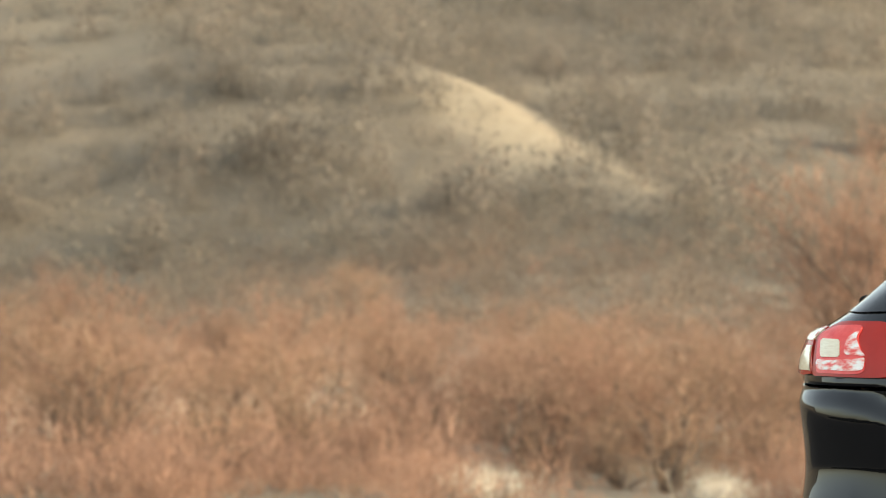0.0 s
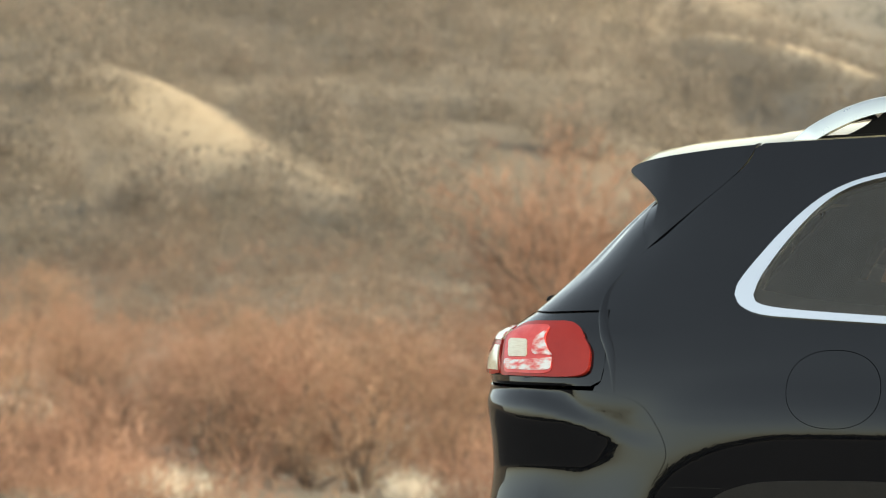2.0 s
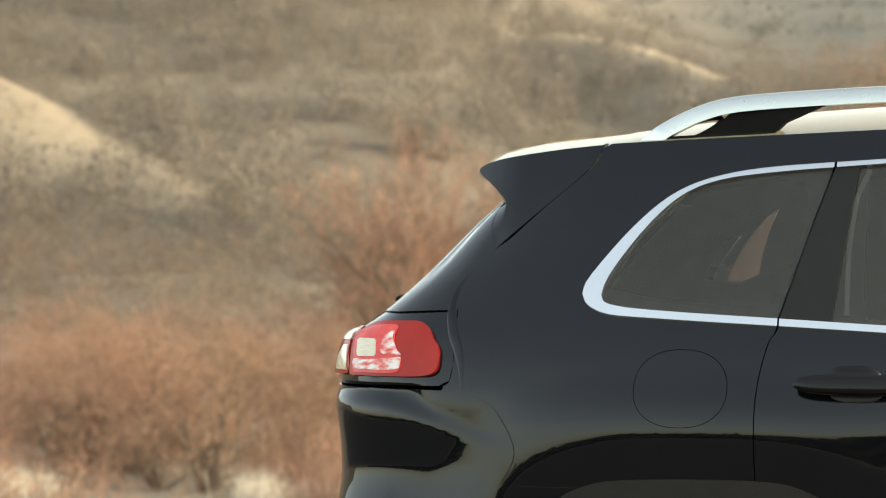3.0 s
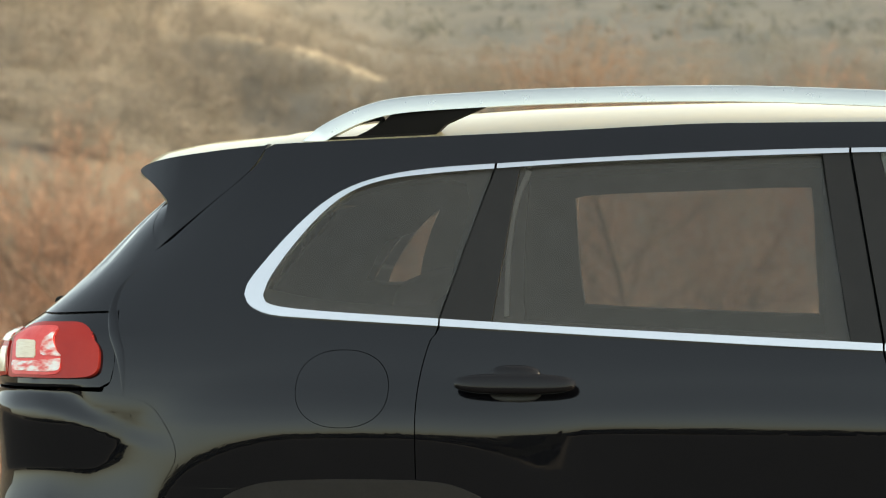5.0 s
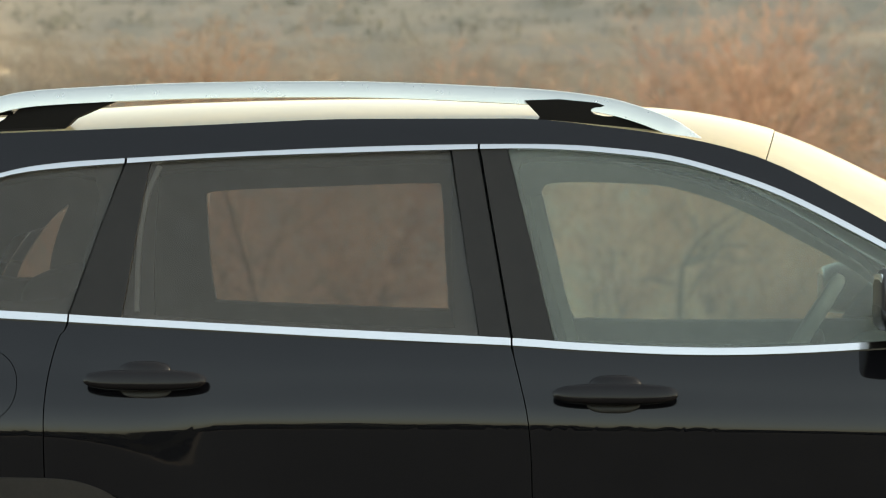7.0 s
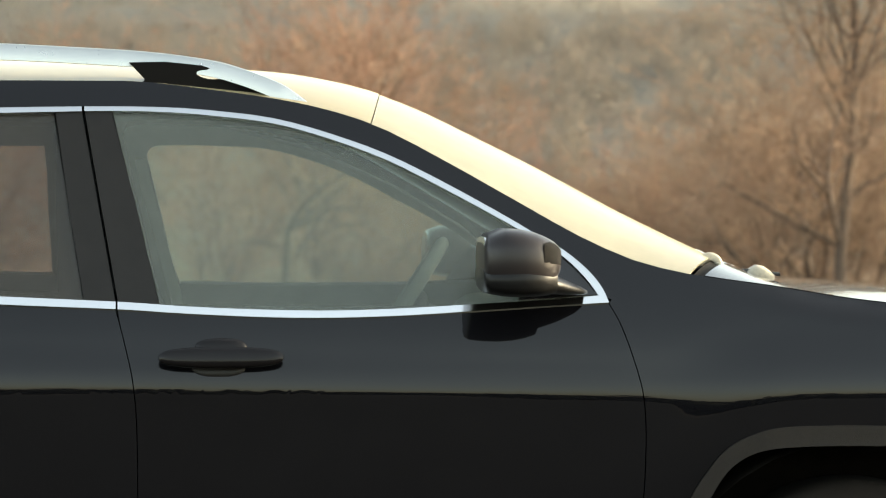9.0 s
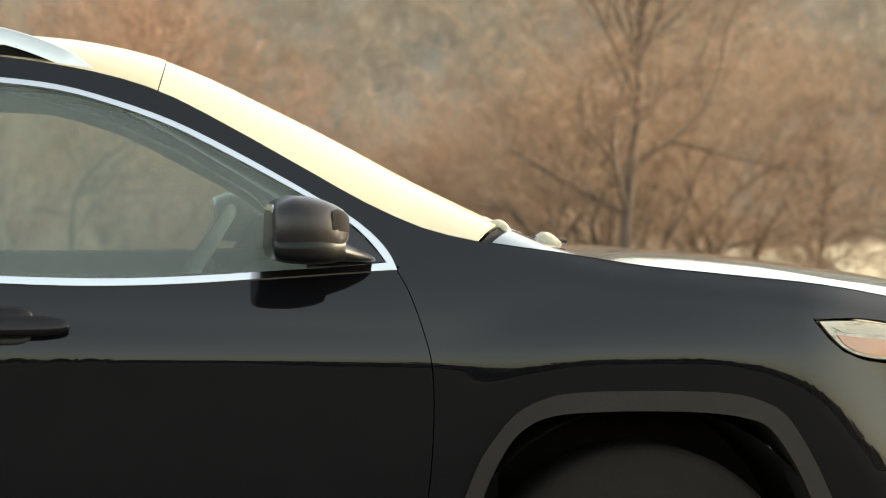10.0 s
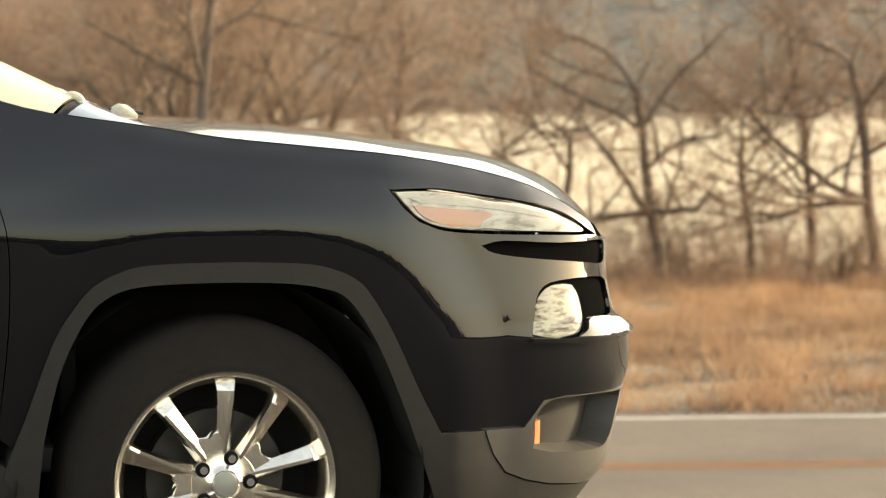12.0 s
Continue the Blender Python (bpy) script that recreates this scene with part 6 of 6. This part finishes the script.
stuff_mesh("reed_bed", v, f, REED, "pale bleached reeds in the marsh behind the trees", "reeds")
# dry grass on the far verge
pts = scatter(13, 30, 28, 58, 11000, lambda x, y: 1.0 if across(x, y) > 28.75 else 0.0)
stems = np.repeat(pts, 8, 0)
stems[:, :2] += rng.normal(size=(len(stems), 2)) * 0.09
tuft = np.array([0.06 + 0.34 * smooth(0.4, 0.7, patchy(x, y, 1.6, 21.0)) for x, y, z in pts])
v, f = blades(stems, np.repeat(tuft * rng.uniform(0.6, 1.2, len(pts)), 8), 0.9, 0.009)
stuff_mesh("verge_grass", v, f, STRAW, "dry straw-coloured grass on the road verge", "grass")
# flattened dead stems and weeds lying in bands along the verge
pts = scatter(13, 30, 28, 58, 2600, lambda x, y: (across(x, y) > 28.7) * smooth(0.46, 0.6, patchy(x * 0.3, y, 1.7, 55.0)))
stems = np.repeat(pts, 7, 0)
stems[:, :2] += rng.normal(size=(len(stems), 2)) * (0.35, 0.1)
v, f = blades(stems, np.repeat(rng.uniform(0.06, 0.22, len(pts)), 7), 1.6, 0.014)
stuff_mesh("verge_weeds", v, f, TWIG, "dark flattened dead weeds along the road verge", "weeds")
# twiggy undergrowth at the feet of the trees beyond the verge
pts = scatter(10, 31, 51, 64, 230, lambda x, y: (across(x, y) > 51.5) * (0.25 + 0.75 * smooth(0.4, 0.6, patchy(x, y, 5.0, 17.0))))
v, f = brush(pts, rng.uniform(0.4, 1.15, len(pts)), 150, 0.55, 0.009, 1.1)
behind = scatter(9, 31, 60, 82, 60, lambda x, y: 0.2 + 0.8 * smooth(0.35, 0.6, patchy(x, y, 6.0, 19.0)))
v2, f2 = brush(behind, rng.uniform(1.0, 2.3, len(behind)), 190, 0.4, 0.0045, 1.1)
v, f = np.concatenate([v, v2]), np.concatenate([f, f2 + len(v)])
stuff_mesh("undergrowth", v, f, TWIG, "grey-brown twiggy undergrowth at the feet of the trees", "undergrowth")
# dark evergreens on the bank behind the lay-by, mirrored in the paint
pts = np.array([(x, y, land(x, y)) for x, y in [(random.uniform(-90, 90), random.uniform(-60, -27)) for _ in range(2400)]])
v, f = clumps(pts, rng.uniform(1.5, 1.8, len(pts)), 22, 0.24, 1.2)
stuff_mesh("wooded_bank", v, f, DARK_LEAF, "dark evergreen trees on the bank behind the lay-by", "trees")


def tree_mesh(seed, height, spread=1.0, fork=2, kids_at=(7, 6, 5, 4, 3), stems=1, leader=False):
    """Limbs and twigs of a bare tree as (points, faces) of three-sided tapered tubes: thick wood first, then fine twigs."""
    r = random.Random(seed)
    wood, fine = ([], []), ([], [])

    def tube(store, a, b, ra, rb, n):
        vs, fs = store
        d = (b - a).normalized()
        s = d.orthogonal().normalized()
        t = d.cross(s)
        k = len(vs)
        for p, rad in ((a, ra), (b, rb)):
            for i in range(n):
                an = 2 * math.pi * i / n
                vs.append(p + (s * math.cos(an) + t * math.sin(an)) * rad)
        for i in range(n):
            fs.append((k + i, k + (i + 1) % n, k + n + (i + 1) % n, k + n + i))

    def grow(p, d, length, rad, level):
        steps = (9 if leader else 5) if level == 0 else (4 if level < 3 else (2 if level == 3 else 1))
        ends = []
        for i in range(steps):
            d = (d + Vector((r.gauss(0, 1), r.gauss(0, 1), r.gauss(0, 0.8))) * (0.09 if level == 0 else 0.2) + Vector((0, 0, 0.05 if level else 0.1))).normalized()
            q = p + d * length / steps
            r1 = rad * (1 - 0.45 * (i + 1) / steps)
            r0 = rad * (1 - 0.45 * i / steps)
            if level == 5:   # the finest twigs are single tapered slips
                w = d.orthogonal().normalized() * 0.008
                k = len(fine[0])
                fine[0].extend((p - w, p + w, q))
                fine[1].append((k, k + 1, k + 2))
            else:
                tube(wood if level < 3 else fine, p, q, max(r0, 0.006), max(r1, 0.005), 7 if level == 0 else (5 if level < 2 else 3))
            p = q
            ends.append((p.copy(), d.copy(), r1))
        if level >= 5:
            return
        kids = kids_at[level]
        for k in range(kids):
            i = r.randrange(1 if level == 0 else 0, steps) if k else steps - 1
            if level == 0:
                i = max(i, fork)
            pos, dr, rr = ends[i]
            off = Vector((r.gauss(0, 1), r.gauss(0, 1), r.gauss(0.1, 0.5)))
            off = (off - dr * off.dot(dr)).normalized()
            ang = r.uniform(0.45, 1.0) * spread
            nd = (dr * math.cos(ang) + off * math.sin(ang)).normalized()
            short = r.uniform(0.26, 0.42) if leader and level == 0 else r.uniform(0.5, 0.75)
            grow(pos, nd, length * short, rr * (r.uniform(0.4, 0.55) if leader and level == 0 else r.uniform(0.5, 0.72)), level + 1)

    tilt = (0.02 if leader else 0.08) if stems == 1 else 0.55
    for k in range(stems):
        grow(Vector((r.gauss(0, 0.04), r.gauss(0, 0.04), -0.1)), Vector((r.gauss(0, tilt), r.gauss(0, tilt), 1)).normalized(), height * (0.5 if stems > 1 else (0.85 if leader else 0.58)) * (1 if k == 0 else r.uniform(0.6, 1.0)), height * (0.013 if leader else 0.019) * (1 if stems == 1 else 0.75), 0 if stems < 4 else 1)
    return wood, fine


def build_tree(seed, height, label, spread=1.0, twig=None, fork=2, kids_at=(7, 6, 5, 4, 3), stems=1, leader=False):
    tree = new("bare_tree")
    tagged(tree, label, "tree", group="bare trees beyond the road")
    for name, (vs, fs), m in zip(("trunk", "crown"), tree_mesh(seed, height, spread, fork, kids_at, stems, leader), (BARK, twig or TWIG)):
        me = bpy.data.meshes.new(name)
        me.from_pydata(vs, [], fs)
        me.materials.append(m)
        me.polygons.foreach_set("use_smooth", [True] * len(me.polygons))
        ob = new(name, me)
        ob.parent = tree
    return tree


def plant(tree, turn, r, spin, size):
    x, y = polar(turn, r)
    t = copy_thing(tree, pose(x, y, land(x, y) - 0.05, 0, 0, spin))
    t.scale = (size, size, size)
    return t


tall = build_tree(8, 10.4, "tall bare tree with a forked grey trunk and fine twigs", 1.05, fork=3, kids_at=(13, 6, 6, 4, 3), leader=True)
broad = build_tree(12, 7.0, "broad bare tree with long spreading limbs", 1.55, fork=1, kids_at=(8, 6, 5, 4, 3), stems=1)
thin = build_tree(23, 7.5, "slender bare tree with reddish twigs", 0.8, WILLOW)
slim = build_tree(27, 7.5, "slender bare tree with brown twigs", 0.9, BROWN_BRUSH, kids_at=(8, 6, 5, 4, 3))
young = build_tree(43, 5.4, "small open bare tree with a forked trunk", 1.2, fork=2, kids_at=(6, 5, 4, 3, 2))
low = build_tree(31, 4.5, "low bare shrub with many dark stems", 1.2, fork=0, kids_at=(7, 5, 4, 4, 3), stems=8)
x, y = polar(13.15, 52)
tall.matrix_world = pose(x, y, land(x, y), 0, 0, 30)
x, y = polar(22.4, 55)
broad.matrix_world = pose(x, y, land(x, y), 0, 0, 200)
x, y = polar(8.6, 70)
thin.matrix_world = pose(x, y, land(x, y), 0, 0, 80)
x, y = polar(12.7, 58)
slim.matrix_world = pose(x, y, land(x, y), 0, 0, 250)
x, y = polar(19.15, 61)
young.matrix_world = pose(x, y, land(x, y), 0, 0, 120)
x, y = polar(-24.0, 76)
low.matrix_world = pose(x, y, land(x, y), 0, 0, 10)
for src, turn, r, spin, size in ((young, 2.15, 60, 100, 1.55), (thin, 0.5, 66, 10, 0.85), (tall, -6.2, 70, 160, 0.9), (thin, 3.6, 90, 10, 1.0), (broad, 11.0, 68, 90, 1.1), (slim, 15.6, 62, 170, 1.0), (tall, 16.9, 66, 20, 0.8),
                                 (young, 20.4, 60.5, 200, 1.12), (broad, 26.7, 56.0, 130, 1.12), (young, 28.0, 65.0, 100, 1.23), (slim, 9.8, 80, 40, 1.05), (tall, 5.5, 84, 220, 0.9), (slim, 11.9, 72, 200, 1.1),
                                 (thin, -17.85, 92, 15, 1.25), (thin, -17.4, 97, 260, 1.1), (low, -22.0, 48.5, 0, 0.72), (low, -22.9, 50, 80, 0.42), (thin, 2.6, 100, 30, 1.8), (thin, 3.7, 108, 190, 1.9), (thin, 0.9, 118, 280, 1.7), (thin, 7.0, 104, 60, 1.0), (slim, 14.2, 96, 330, 1.5), (thin, -1.6, 125, 150, 1.7), (thin, -4.4, 112, 240, 1.3), (slim, 9.2, 92, 20, 1.0), (slim, 11.4, 100, 140, 1.15), (tall, 34.0, 52, 250, 0.9), (broad, 39.0, 50, 10, 1.1), (tall, 48.0, 54, 90, 0.9), (tall, 56.5, 50, 210, 1.0), (broad, 63.0, 56, 140, 1.2), (thin, -8.3, 110, 75, 1.2), (thin, -11.2, 104, 310, 1.2), (thin, 3.4, 84, 260, 1.05), (thin, -17.9, 96, 120, 1.15), (low, -20.9, 80, 140, 1.1), (low, 20.9, 57.1, 60, 0.50), (low, 26.0, 54.9, 200, 0.56), (low, 18.0, 59.4, 300, 0.56),
                                 (low, 22.9, 57.1, 100, 0.62), (young, 24.2, 57.1, 40, 1.01), (young, 17.6, 58.2, 260, 0.90), (young, 25.4, 60.5, 320, 1.23), (low, 24.9, 58.2, 10, 0.56), (thin, -34.3, 190, 70, 0.8), (tall, -28.6, 150, 30, 0.55), (slim, 12.4, 63, 300, 0.9), (slim, 14.6, 70, 100, 1.0)):
    plant(src, turn, r, spin, size)
bush = build_tree(57, 4.2, "rounded bare willow bush with reddish twigs", 1.1, WILLOW, fork=0, kids_at=(7, 5, 4, 4, 3), stems=9)
x, y = polar(-30.5, 70)
bush.matrix_world = pose(x, y, land(x, y), 0, 0, 0)
# scattered shrubs through the thicket
for turn, r, size in ((-31.0, 50, 0.62), (-29.3, 54, 0.7), (-27.9, 49, 0.5), (-26.8, 57, 0.75), (-24.6, 52, 0.6), (-23.4, 57, 0.7), (-19.9, 54, 0.6), (-33.2, 52, 0.7)):
    plant(bush if r % 2 else low, turn, r, 37 * r, size)
for k in range(40):
    plant(bush, random.uniform(-38, -13), 56 + 110 * random.random() ** 1.5, random.uniform(0, 360), random.uniform(0.6, 1.15))
for k in range(32):
    plant((low, thin, broad)[k % 3], random.uniform(-37, -15), random.uniform(62, 210), random.uniform(0, 360), (0.8, 0.45, 0.6)[k % 3] * random.uniform(0.7, 1.2))
